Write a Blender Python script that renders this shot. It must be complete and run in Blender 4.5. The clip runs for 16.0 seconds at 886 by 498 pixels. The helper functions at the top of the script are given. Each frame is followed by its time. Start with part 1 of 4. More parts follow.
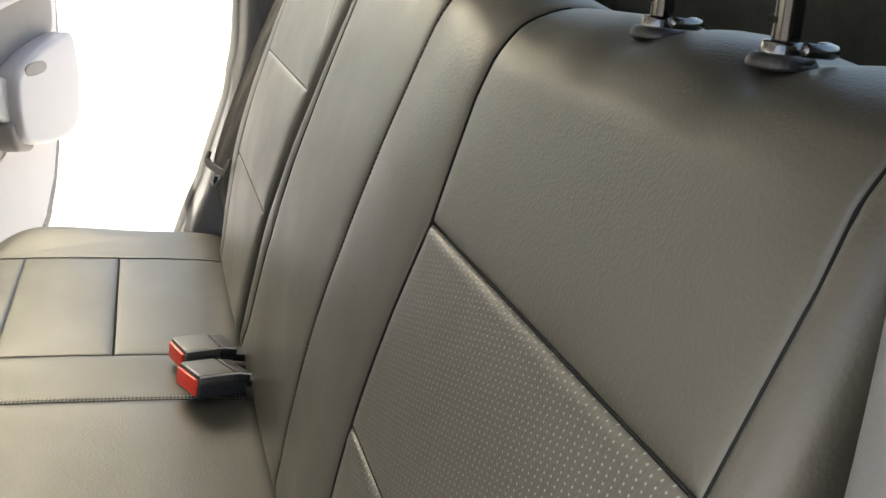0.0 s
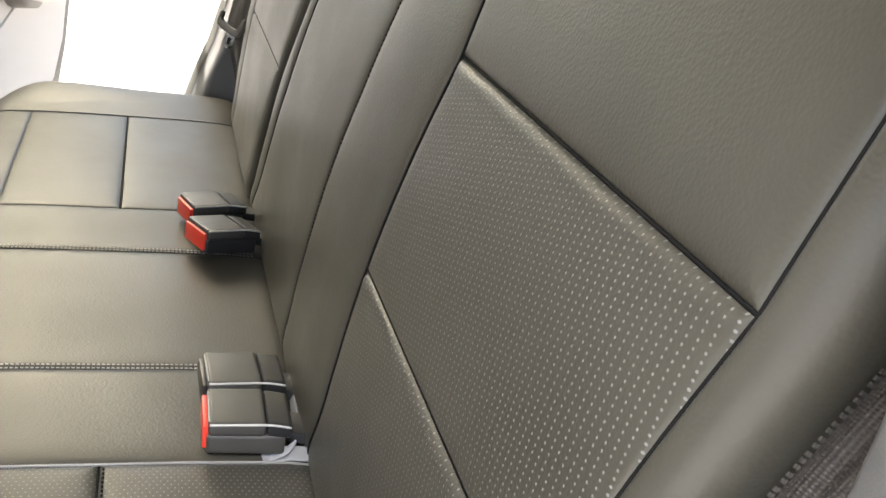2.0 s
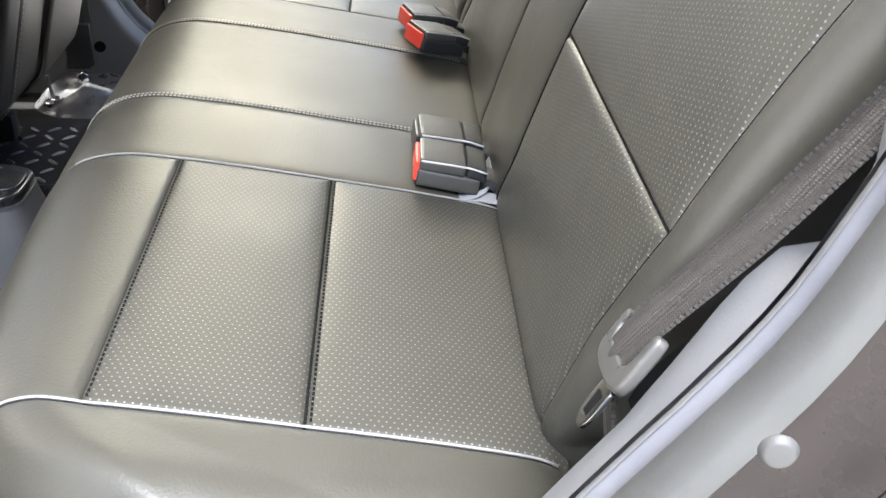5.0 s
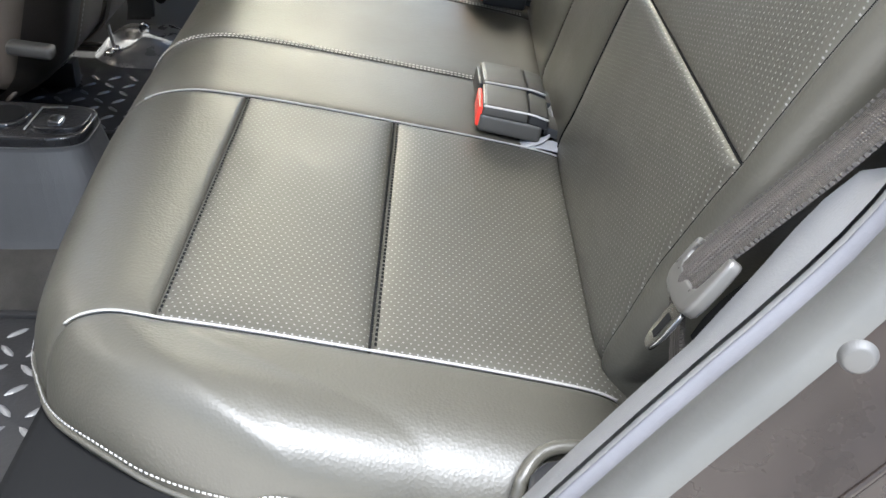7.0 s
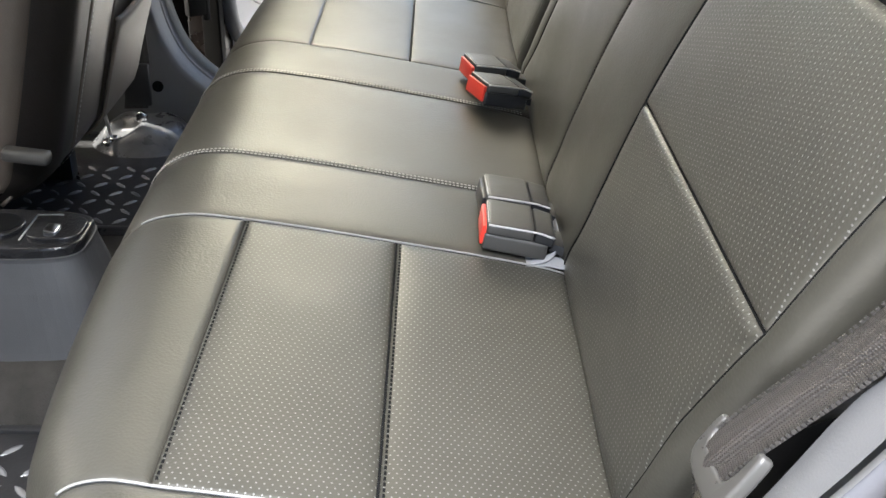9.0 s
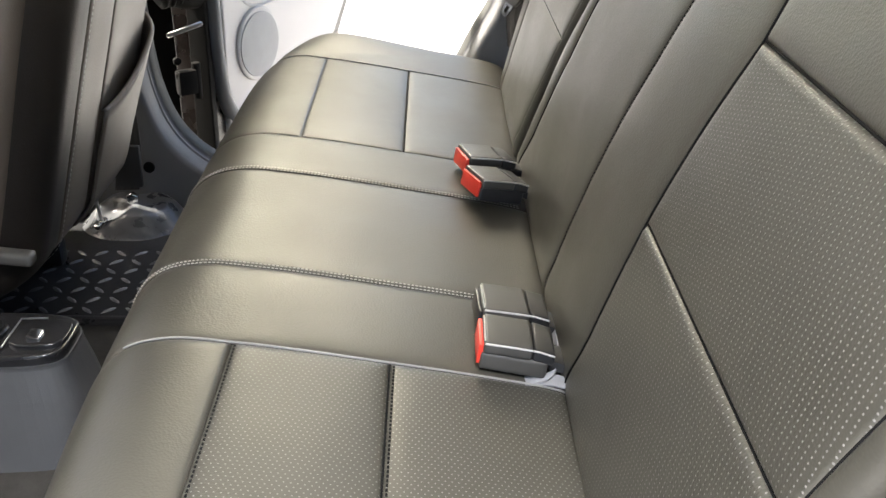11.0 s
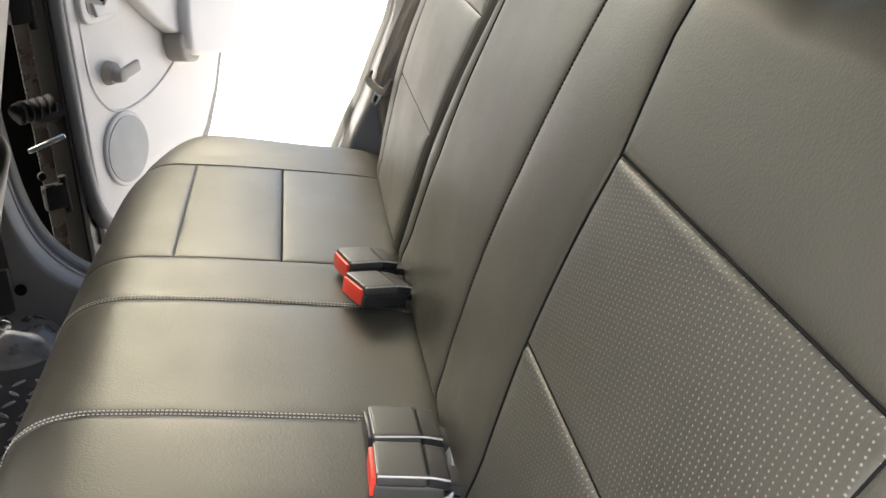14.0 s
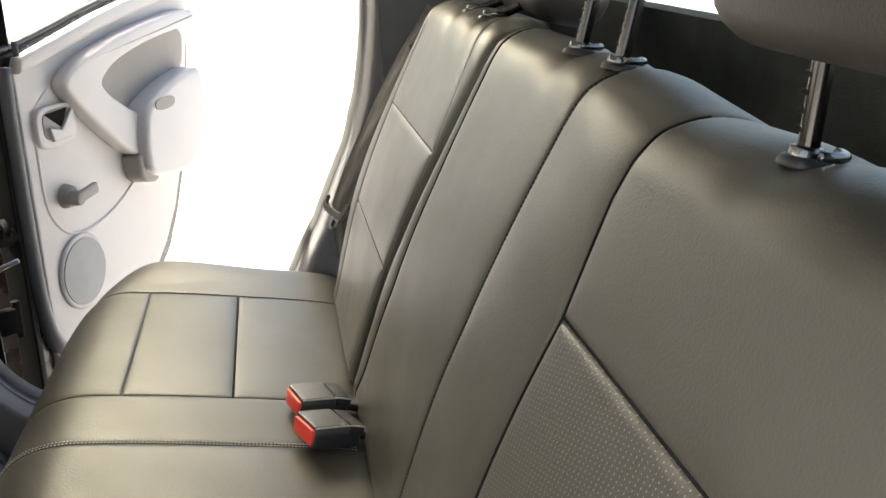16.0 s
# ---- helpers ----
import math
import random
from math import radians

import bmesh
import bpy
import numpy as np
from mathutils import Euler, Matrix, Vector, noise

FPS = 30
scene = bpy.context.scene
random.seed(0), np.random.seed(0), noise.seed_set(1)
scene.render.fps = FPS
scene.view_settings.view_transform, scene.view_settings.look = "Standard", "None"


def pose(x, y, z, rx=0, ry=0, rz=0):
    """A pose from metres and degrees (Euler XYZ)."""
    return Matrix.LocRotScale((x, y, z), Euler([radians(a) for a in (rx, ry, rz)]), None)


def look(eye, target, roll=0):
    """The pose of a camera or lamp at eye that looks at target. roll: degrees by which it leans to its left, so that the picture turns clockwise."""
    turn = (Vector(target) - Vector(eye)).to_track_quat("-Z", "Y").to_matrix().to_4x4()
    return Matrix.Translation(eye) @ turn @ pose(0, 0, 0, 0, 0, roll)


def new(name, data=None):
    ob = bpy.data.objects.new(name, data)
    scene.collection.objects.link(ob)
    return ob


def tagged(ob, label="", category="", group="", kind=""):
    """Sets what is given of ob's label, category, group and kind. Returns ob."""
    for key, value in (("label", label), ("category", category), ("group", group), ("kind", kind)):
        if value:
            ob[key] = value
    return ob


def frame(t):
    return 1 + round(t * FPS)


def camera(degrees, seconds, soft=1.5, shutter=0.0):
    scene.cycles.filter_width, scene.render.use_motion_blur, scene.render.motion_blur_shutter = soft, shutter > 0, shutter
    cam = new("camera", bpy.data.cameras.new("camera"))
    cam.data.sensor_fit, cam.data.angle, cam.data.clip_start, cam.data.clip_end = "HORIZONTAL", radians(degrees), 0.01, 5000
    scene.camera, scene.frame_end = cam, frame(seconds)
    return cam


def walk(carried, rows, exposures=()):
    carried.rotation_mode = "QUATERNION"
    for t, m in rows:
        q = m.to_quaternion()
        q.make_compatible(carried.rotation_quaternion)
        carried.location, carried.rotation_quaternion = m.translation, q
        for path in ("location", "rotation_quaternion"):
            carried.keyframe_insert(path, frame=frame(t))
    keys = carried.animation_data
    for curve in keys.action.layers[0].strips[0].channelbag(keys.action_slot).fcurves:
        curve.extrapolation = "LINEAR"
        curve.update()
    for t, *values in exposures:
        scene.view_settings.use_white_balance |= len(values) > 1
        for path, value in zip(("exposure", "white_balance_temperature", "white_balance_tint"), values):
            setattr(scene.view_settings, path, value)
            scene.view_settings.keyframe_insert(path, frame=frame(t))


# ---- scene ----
cam = camera(46.2, 16.0)
PATH = [
    (0, (-0.052, -0.373, 0.88), (0.418, 1.461, 0.234), -3.5),
    (0.5, (-0.052, -0.373, 0.877), (0.416, 1.463, 0.237), -3.3),
    (1, (-0.057, -0.373, 0.868), (0.416, 1.465, 0.238), -2.4),
    (1.5, (-0.06, -0.365, 0.852), (0.399, 1.448, 0.146), -1.4),
    (2, (-0.062, -0.354, 0.831), (0.374, 1.416, 0.009), -0.8),
    (2.5, (-0.074, -0.359, 0.819), (0.356, 1.381, -0.07), -1.8),
    (3, (-0.07, -0.395, 0.812), (0.314, 1.338, -0.11), -0.5),
    (3.5, (-0.075, -0.457, 0.808), (0.244, 1.288, -0.115), 1.0),
    (4, (-0.087, -0.499, 0.804), (0.163, 1.249, -0.134), 1.6),
    (4.5, (-0.103, -0.53, 0.796), (0.079, 1.218, -0.158), 2.3),
    (5, (-0.111, -0.546, 0.786), (0.0, 1.194, -0.194), 2.0),
    (5.2, (-0.115, -0.551, 0.781), (-0.023, 1.185, -0.208), 2.1),
    (7.3, (-0.128, -0.567, 0.765), (-0.103, 1.149, -0.262), 2.4),
    (7.5, (-0.128, -0.561, 0.766), (-0.106, 1.159, -0.255), 2.1),
    (8, (-0.13, -0.547, 0.776), (-0.107, 1.187, -0.22), 1.9),
    (8.5, (-0.132, -0.531, 0.79), (-0.105, 1.221, -0.174), 1.9),
    (9, (-0.135, -0.512, 0.81), (-0.102, 1.253, -0.131), 1.7),
    (11.3, (-0.131, -0.445, 0.857), (-0.096, 1.362, 0.001), 0.6),
    (11.5, (-0.133, -0.444, 0.86), (-0.093, 1.365, 0.009), 0.3),
    (12, (-0.135, -0.432, 0.862), (-0.065, 1.385, 0.028), 0.1),
    (12.5, (-0.132, -0.421, 0.868), (-0.025, 1.4, 0.047), -0.4),
    (13, (-0.122, -0.411, 0.878), (0.019, 1.411, 0.064), -1.5),
    (13.5, (-0.113, -0.404, 0.887), (0.067, 1.42, 0.087), -2.3),
    (14, (-0.104, -0.398, 0.895), (0.121, 1.435, 0.126), -2.5),
    (14.5, (-0.088, -0.386, 0.912), (0.165, 1.455, 0.173), -3.1),
    (15, (-0.08, -0.38, 0.925), (0.196, 1.474, 0.229), -3.1),
    (15.5, (-0.075, -0.375, 0.936), (0.209, 1.495, 0.287), -3.1),
    (16, (-0.076, -0.373, 0.935), (0.22, 1.512, 0.337), -2.5),
]
walk(cam, [(t, look(eye, target, roll)) for t, eye, target, roll in PATH],
     exposures=[(0.0, 1.85, 6950, 9), (1.5, 1.82, 6950, 9), (2.5, 2.15, 6700, 9), (3.5, 2.52, 6500, 9), (4.3, 2.50, 6400, 9), (5.0, 2.35, 6300, 9), (7.5, 2.18, 6250, 7), (9.0, 2.14, 6450, 8), (12.5, 2.16, 6750, 9), (14.5, 2.0, 6850, 9), (16.0, 1.97, 6950, 9)])


# ---- light ----
world = bpy.data.worlds.new("world")
scene.world = world
world.use_nodes = True
wn = world.node_tree
wn.nodes.clear()
sky = wn.nodes.new("ShaderNodeTexSky")
sky.sky_type, sky.sun_disc = "NISHITA", False
sky.sun_elevation, sky.sun_rotation = radians(55), radians(-76)
sky.dust_density = 4.0
back = wn.nodes.new("ShaderNodeBackground")
back.inputs["Strength"].default_value = 0.15
wout = wn.nodes.new("ShaderNodeOutputWorld")
wn.links.new(sky.outputs[0], back.inputs[0])
wn.links.new(back.outputs[0], wout.inputs[0])

sun = new("sun", bpy.data.lights.new("sun", "SUN"))
sun.data.energy, sun.data.angle, sun.data.color = 5.0, radians(0.5), (1.0, 0.95, 0.86)
sun.matrix_world = look((-6, 2.1, 9), (0.0, 0.6, 0.0))


def opening_light(name, eye, target, wide, high, watts, color):
    """The sky's light that comes in through one opening of the car."""
    lamp = new(name, bpy.data.lights.new(name, "AREA"))
    lamp.data.shape, lamp.data.size, lamp.data.size_y = "RECTANGLE", wide, high
    lamp.data.energy, lamp.data.color = watts, color
    lamp.matrix_world = look(eye, target)


opening_light("near_opening_light", (0.30, -1.02, 2.26), (-0.15, 0.05, 0.36), 1.50, 0.75, 73.0, (0.945, 0.95, 1.0))
opening_light("far_opening_light", (-0.66, 2.95, 1.90), (0.0, 0.90, 0.45), 1.50, 1.00, 22.5, (1.0, 0.865, 0.595))
opening_light("windscreen_light", (-1.80, 0.645, 1.02), (-0.30, 0.65, 0.60), 1.4, 0.40, 1.8, (1.0, 0.88, 0.66))


# ---- materials ----
def mat(name, color, rough=0.5, metal=0.0, coat=0.0, spec=0.5):
    m = bpy.data.materials.new(name)
    m.use_nodes = True
    b = m.node_tree.nodes["Principled BSDF"]
    b.inputs["Base Color"].default_value = (*color, 1)
    b.inputs["Roughness"].default_value = rough
    b.inputs["Metallic"].default_value = metal
    b.inputs["Coat Weight"].default_value = coat
    b.inputs["Specular IOR Level"].default_value = spec
    return m


def node(m, kind, **props):
    n = m.node_tree.nodes.new(kind)
    for k, v in props.items():
        n.inputs[k].default_value = v
    return n


def wire(m, a, b):
    m.node_tree.links.new(a, b)


def bsdf(m):
    return m.node_tree.nodes["Principled BSDF"]


def math_node(m, op, a, b=None):
    n = m.node_tree.nodes.new("ShaderNodeMath")
    n.operation = op
    for i, v in enumerate((a, b)):
        if v is None:
            continue
        if isinstance(v, (int, float)):
            n.inputs[i].default_value = v
        else:
            wire(m, v, n.inputs[i])
    return n.outputs[0]


def vary(m, color, amount, scale, rough, rough_amount, fine=0.0, fine_scale=300.0, space="Object"):
    """Colour and roughness clouds at one scale, fine relief at another."""
    tc = node(m, "ShaderNodeTexCoord")
    big = node(m, "ShaderNodeTexNoise", Scale=scale, Detail=5.0, Roughness=0.6)
    wire(m, tc.outputs[space], big.inputs["Vector"])
    ramp = node(m, "ShaderNodeMapRange")
    ramp.inputs["From Min"].default_value, ramp.inputs["From Max"].default_value = 0.3, 0.7
    ramp.inputs["To Min"].default_value, ramp.inputs["To Max"].default_value = 1 - amount, 1 + amount
    wire(m, big.outputs["Fac"], ramp.inputs["Value"])
    mul = m.node_tree.nodes.new("ShaderNodeVectorMath")
    mul.operation = "SCALE"
    mul.inputs[0].default_value = color
    wire(m, ramp.outputs[0], mul.inputs["Scale"])
    wire(m, mul.outputs[0], bsdf(m).inputs["Base Color"])
    rr = node(m, "ShaderNodeMapRange")
    rr.inputs["From Min"].default_value, rr.inputs["From Max"].default_value = 0.3, 0.7
    rr.inputs["To Min"].default_value, rr.inputs["To Max"].default_value = rough - rough_amount, rough + rough_amount
    wire(m, big.outputs["Fac"], rr.inputs["Value"])
    wire(m, rr.outputs[0], bsdf(m).inputs["Roughness"])
    if fine:
        f = node(m, "ShaderNodeTexNoise", Scale=fine_scale, Detail=3.0)
        wire(m, tc.outputs[space], f.inputs["Vector"])
        bump = node(m, "ShaderNodeBump", Strength=fine, Distance=0.001)
        wire(m, f.outputs["Fac"], bump.inputs["Height"])
        wire(m, bump.outputs[0], bsdf(m).inputs["Normal"])
    return mul.outputs[0]


def leather(name, color, rough, holes=None):
    """Leatherette with a pebbled grain; holes adds a staggered field of small perforations."""
    m = mat(name, color, rough, spec=0.48)
    base = vary(m, color, 0.10, 9.0, rough, 0.05)
    tc = node(m, "ShaderNodeTexCoord")
    cell = node(m, "ShaderNodeTexVoronoi", Scale=430.0)
    wire(m, tc.outputs["Object"], cell.inputs["Vector"])
    crease = node(m, "ShaderNodeTexNoise", Scale=190.0, Detail=2.0)
    wire(m, tc.outputs["Object"], crease.inputs["Vector"])
    height = math_node(m, "ADD", math_node(m, "MULTIPLY", cell.outputs["Distance"], 0.60), math_node(m, "MULTIPLY", crease.outputs["Fac"], 0.30))
    if holes:
        # staggered rows of holes: along is the pitch in a row, across from row to row
        across, along = holes
        uv = node(m, "ShaderNodeUVMap")
        sep = node(m, "ShaderNodeSeparateXYZ")
        wire(m, uv.outputs[0], sep.inputs[0])
        row = math_node(m, "ADD", math_node(m, "DIVIDE", sep.outputs["X"], across), 400.0)
        odd = math_node(m, "MULTIPLY", math_node(m, "MODULO", math_node(m, "FLOOR", row), 2.0), 0.5)
        col = math_node(m, "ADD", math_node(m, "DIVIDE", sep.outputs["Y"], along), odd)
        dx = math_node(m, "MULTIPLY", math_node(m, "SUBTRACT", math_node(m, "FRACT", col), 0.5), along * 1000)
        dy = math_node(m, "MULTIPLY", math_node(m, "SUBTRACT", math_node(m, "FRACT", row), 0.5), across * 1000)
        d = math_node(m, "SQRT", math_node(m, "ADD", math_node(m, "POWER", dx, 2.0), math_node(m, "POWER", dy, 2.0)))
        hole = node(m, "ShaderNodeMapRange")
        hole.inputs["From Min"].default_value, hole.inputs["From Max"].default_value = 0.45, 0.85
        hole.inputs["To Min"].default_value, hole.inputs["To Max"].default_value = 1.0, 0.0
        wire(m, d, hole.inputs["Value"])
        mix = m.node_tree.nodes.new("ShaderNodeMix")
        mix.data_type = "RGBA"
        # holes are coloured pale, to paint the glint of their rims
        mix.inputs[7].default_value = (0.165, 0.163, 0.152, 1)
        wire(m, hole.outputs[0], mix.inputs[0])
        wire(m, base, mix.inputs[6])
        wire(m, mix.outputs[2], bsdf(m).inputs["Base Color"])
        rim = math_node(m, "MULTIPLY", hole.outputs[0], -0.8)
        height = math_node(m, "ADD", height, rim)
    bump = node(m, "ShaderNodeBump", Strength=0.42, Distance=0.00055)
    wire(m, height, bump.inputs["Height"])
    wire(m, bump.outputs[0], bsdf(m).inputs["Normal"])
    return m


LEATHER = leather("leatherette", (0.0465, 0.0435, 0.0345), 0.43)
PERFORATED = leather("perforated_leatherette", (0.0465, 0.0435, 0.0345), 0.43, (0.0046, 0.0052))
PERFORATED_BACK = leather("perforated_back_leatherette", (0.0465, 0.0435, 0.0345), 0.43, (0.0062, 0.0036))
SKIRT = leather("skirt_leatherette", (0.040, 0.034, 0.030), 0.5)
HEADREST = leather("headrest_leatherette", (0.024, 0.020, 0.0165), 0.48)
# darker copy of the front seat's skin, with the turned-away side's shade in it
FRONT_SHADED = leather("front_shaded_leatherette", (0.017, 0.0135, 0.011), 0.5)
THREAD = mat("thread", (0.40, 0.39, 0.36), 0.6)
# paler than the seat: the light a seam ridge catches is in this colour
WELT_GLINT = leather("welt_glint_leatherette", (0.23, 0.225, 0.21), 0.32)
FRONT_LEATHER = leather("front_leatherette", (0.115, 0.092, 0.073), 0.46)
SEAM_THREAD = mat("seam_thread", (0.085, 0.08, 0.068), 0.6)
DIM_THREAD = mat("dim_thread", (0.040, 0.036, 0.032), 0.7)
RIM_THREAD = mat("rim_thread", (0.27, 0.26, 0.245), 0.6)
# for dark stitching, and for the shade drawn into seam grooves
DARK_THREAD_SHADE = mat("dark_thread_and_seam_shade", (0.008, 0.008, 0.008), 0.8, spec=0.1)
TRIM = mat("grey_trim", (0.135, 0.135, 0.139), 0.55)
vary(TRIM, (0.135, 0.135, 0.139), 0.06, 12.0, 0.55, 0.06, 0.25, 700.0)
DARK_TRIM = mat("dark_trim", (0.06, 0.062, 0.068), 0.5)
vary(DARK_TRIM, (0.06, 0.062, 0.068), 0.1, 10.0, 0.5, 0.06, 0.25, 700.0)
DOOR_CARD = mat("door_card", (0.46, 0.445, 0.44), 0.5)
vary(DOOR_CARD, (0.46, 0.445, 0.44), 0.04, 6.0, 0.5, 0.05, 0.25, 600.0)
DOOR_INSERT = mat("door_insert", (0.25, 0.23, 0.215), 0.75)
vary(DOOR_INSERT, (0.25, 0.23, 0.215), 0.05, 30.0, 0.75, 0.05, 0.3, 900.0)
BEAD = mat("sealer_bead", (0.20, 0.15, 0.09), 0.6)
SPEAKER = mat("speaker_mesh", (0.30, 0.30, 0.30), 0.7)
vary(SPEAKER, (0.30, 0.30, 0.30), 0.06, 20.0, 0.7, 0.05, 0.6, 900.0)
SEAL = mat("seal_rubber", (0.052, 0.052, 0.049), 0.6)
vary(SEAL, (0.052, 0.052, 0.049), 0.12, 14.0, 0.6, 0.08, 0.2, 300.0)
CHANNEL = mat("channel_rubber", (0.095, 0.095, 0.105), 0.6)
vary(CHANNEL, (0.095, 0.095, 0.105), 0.15, 20.0, 0.6, 0.08, 0.2, 300.0)
BLACK = mat("black_plastic", (0.018, 0.018, 0.019), 0.4)
vary(BLACK, (0.018, 0.018, 0.019), 0.15, 15.0, 0.4, 0.08, 0.15, 500.0)
GLOSS = mat("glossy_black_plastic", (0.014, 0.014, 0.015), 0.2)
vary(GLOSS, (0.014, 0.014, 0.015), 0.15, 15.0, 0.2, 0.06, 0.08, 500.0)
# near-black that puts the shade of gaps, notches and slats into the colour
SHADE_BLACK = mat("shade_black", (0.006, 0.0055, 0.005), 0.7, spec=0.1)
# near-black for inner cores, and for hollows whose shade is put into the colour
VOID = mat("hollow_black", (0.006, 0.006, 0.006), 0.95, spec=0.1)
PAINT = mat("brown_paint", (0.013, 0.0095, 0.0082), 0.3, 0.0, 0.0, 0.35)
vary(PAINT, (0.013, 0.0095, 0.0082), 0.25, 18.0, 0.28, 0.1)
CHROME = mat("chrome", (0.75, 0.75, 0.76), 0.16, 1.0)
STEEL = mat("steel", (0.5, 0.5, 0.5), 0.32, 1.0)
TONGUE = mat("tongue_metal", (0.075, 0.072, 0.067), 0.42, 0.2)
POST = mat("post_steel", (0.075, 0.073, 0.07), 0.2, 1.0)
PLUG = mat("plug_steel", (0.045, 0.044, 0.042), 0.6, 0.0)
DARK_STEEL = mat("dark_steel", (0.16, 0.16, 0.16), 0.25, 1.0)
RED = mat("red_plastic", (0.75, 0.05, 0.03), 0.4)
# pale colour that draws the highlights on the buckles' edges
EDGE_GLINT = mat("buckle_glint", (0.45, 0.44, 0.42), 0.35)
BUCKLE = mat("buckle_plastic", (0.056, 0.053, 0.048), 0.46)
vary(BUCKLE, (0.056, 0.053, 0.048), 0.1, 30.0, 0.46, 0.08, 0.2, 900.0)
LIGHT_WEB = mat("grey_strap", (0.26, 0.26, 0.265), 0.7)
RUBBER = mat("mat_rubber", (0.025, 0.025, 0.026), 0.38, spec=0.25)
vary(RUBBER, (0.025, 0.025, 0.026), 0.3, 12.0, 0.36, 0.12, 0.3, 200.0)
DRAPE = mat("draped_rubber", (0.085, 0.087, 0.092), 0.3)
vary(DRAPE, (0.085, 0.087, 0.092), 0.25, 30.0, 0.3, 0.08, 0.2, 250.0)
LUG = mat("mat_lug", (0.15, 0.15, 0.153), 0.28)
GLASS = mat("glass", (0.92, 0.97, 0.95), 0.02)
bsdf(GLASS).inputs["Transmission Weight"].default_value = 1.0
bsdf(GLASS).inputs["IOR"].default_value = 1.45
CONCRETE = mat("concrete", (0.50, 0.49, 0.475), 0.85)
vary(CONCRETE, (0.52, 0.51, 0.495), 0.06, 1.5, 0.85, 0.05, 0.4, 40.0)


def fabric(name, color, scale, bump_strength):
    m = mat(name, color, 0.95, spec=0.15)
    vary(m, color, 0.3, 25.0, 0.93, 0.04, bump_strength, scale)
    return m


CARPET = fabric("carpet", (0.034, 0.032, 0.029), 500.0, 1.0)
WALL_CARPET = fabric("wall_carpet", (0.038, 0.042, 0.041), 450.0, 1.0)
HEADLINER = fabric("headliner", (0.74, 0.72, 0.66), 500.0, 0.5)


def webbing(name, color):
    """Woven belt: fine ribs along its length by UV."""
    m = mat(name, color, 0.6)
    uv = node(m, "ShaderNodeUVMap")
    sep = node(m, "ShaderNodeSeparateXYZ")
    wire(m, uv.outputs[0], sep.inputs[0])
    a = math_node(m, "SINE", math_node(m, "MULTIPLY", sep.outputs["X"], 2600.0))
    b = math_node(m, "SINE", math_node(m, "MULTIPLY", sep.outputs["Y"], 4200.0))
    bump = node(m, "ShaderNodeBump", Strength=0.5, Distance=0.0005)
    wire(m, math_node(m, "ADD", a, math_node(m, "MULTIPLY", b, 0.6)), bump.inputs["Height"])
    wire(m, bump.outputs[0], bsdf(m).inputs["Normal"])
    band = math_node(m, "SINE", math_node(m, "MULTIPLY", sep.outputs["X"], 520.0))
    mr = node(m, "ShaderNodeMapRange")
    mr.inputs["From Min"].default_value = -1.0
    mr.inputs["To Min"].default_value, mr.inputs["To Max"].default_value = 0.8, 1.25
    wire(m, band, mr.inputs["Value"])
    mul = m.node_tree.nodes.new("ShaderNodeVectorMath")
    mul.operation = "SCALE"
    mul.inputs[0].default_value = color
    wire(m, mr.outputs[0], mul.inputs["Scale"])
    wire(m, mul.outputs[0], bsdf(m).inputs["Base Color"])
    return m


WEB = webbing("belt_webbing", (0.034, 0.029, 0.026))
BLACK_WEB = webbing("dark_belt_webbing", (0.025, 0.024, 0.024))


# ---- mesh helpers ----
def obj(name, verts, faces, material, parent=None, label="", uvs=None, smooth=True):
    me = bpy.data.meshes.new(name)
    me.from_pydata([tuple(map(float, v)) for v in verts], [], faces)
    me.materials.append(material)
    if uvs is not None:
        layer = me.uv_layers.new(name="UVMap")
        idx = np.empty(len(me.loops), dtype=np.int32)
        me.loops.foreach_get("vertex_index", idx)
        layer.data.foreach_set("uv", np.asarray(uvs, dtype=np.float32)[idx].ravel())
    if smooth:
        me.polygons.foreach_set("use_smooth", [True] * len(me.polygons))
    ob = new(name, me)
    if parent:
        ob.parent = parent
    if label:
        tagged(ob, label)
    return ob


def part(name, bm, material, parent=None, label="", smooth=True):
    me = bpy.data.meshes.new(name)
    bmesh.ops.recalc_face_normals(bm, faces=bm.faces[:])
    bm.to_mesh(me)
    bm.free()
    me.materials.append(material)
    if smooth:
        me.polygons.foreach_set("use_smooth", [True] * len(me.polygons))
        me.set_sharp_from_angle(angle=radians(40))
    ob = new(name, me)
    if parent:
        ob.parent = parent
    if label:
        tagged(ob, label)
    return ob


def empty(name, label, category, group="", kind="", at=(0, 0, 0)):
    ob = new(name)
    ob.empty_display_size = 0.05
    return tagged(ob, label, category, group, kind)


def grid_faces(nu, nv, close_u=False):
    f = []
    for i in range(nu if close_u else nu - 1):
        for j in range(nv - 1):
            a, b = i * nv + j, ((i + 1) % nu) * nv + j
            f.append((a, b, b + 1, a + 1))
    return f


def box(size, bevel=0.004, segments=3, m=None):
    bm = bmesh.new()
    bmesh.ops.create_cube(bm, size=1.0)
    bmesh.ops.scale(bm, vec=size, verts=bm.verts[:])
    if bevel:
        bmesh.ops.bevel(bm, geom=bm.edges[:], offset=bevel, segments=segments, profile=0.6, affect="EDGES")
    if m:
        bmesh.ops.transform(bm, matrix=m, verts=bm.verts[:])
    return bm


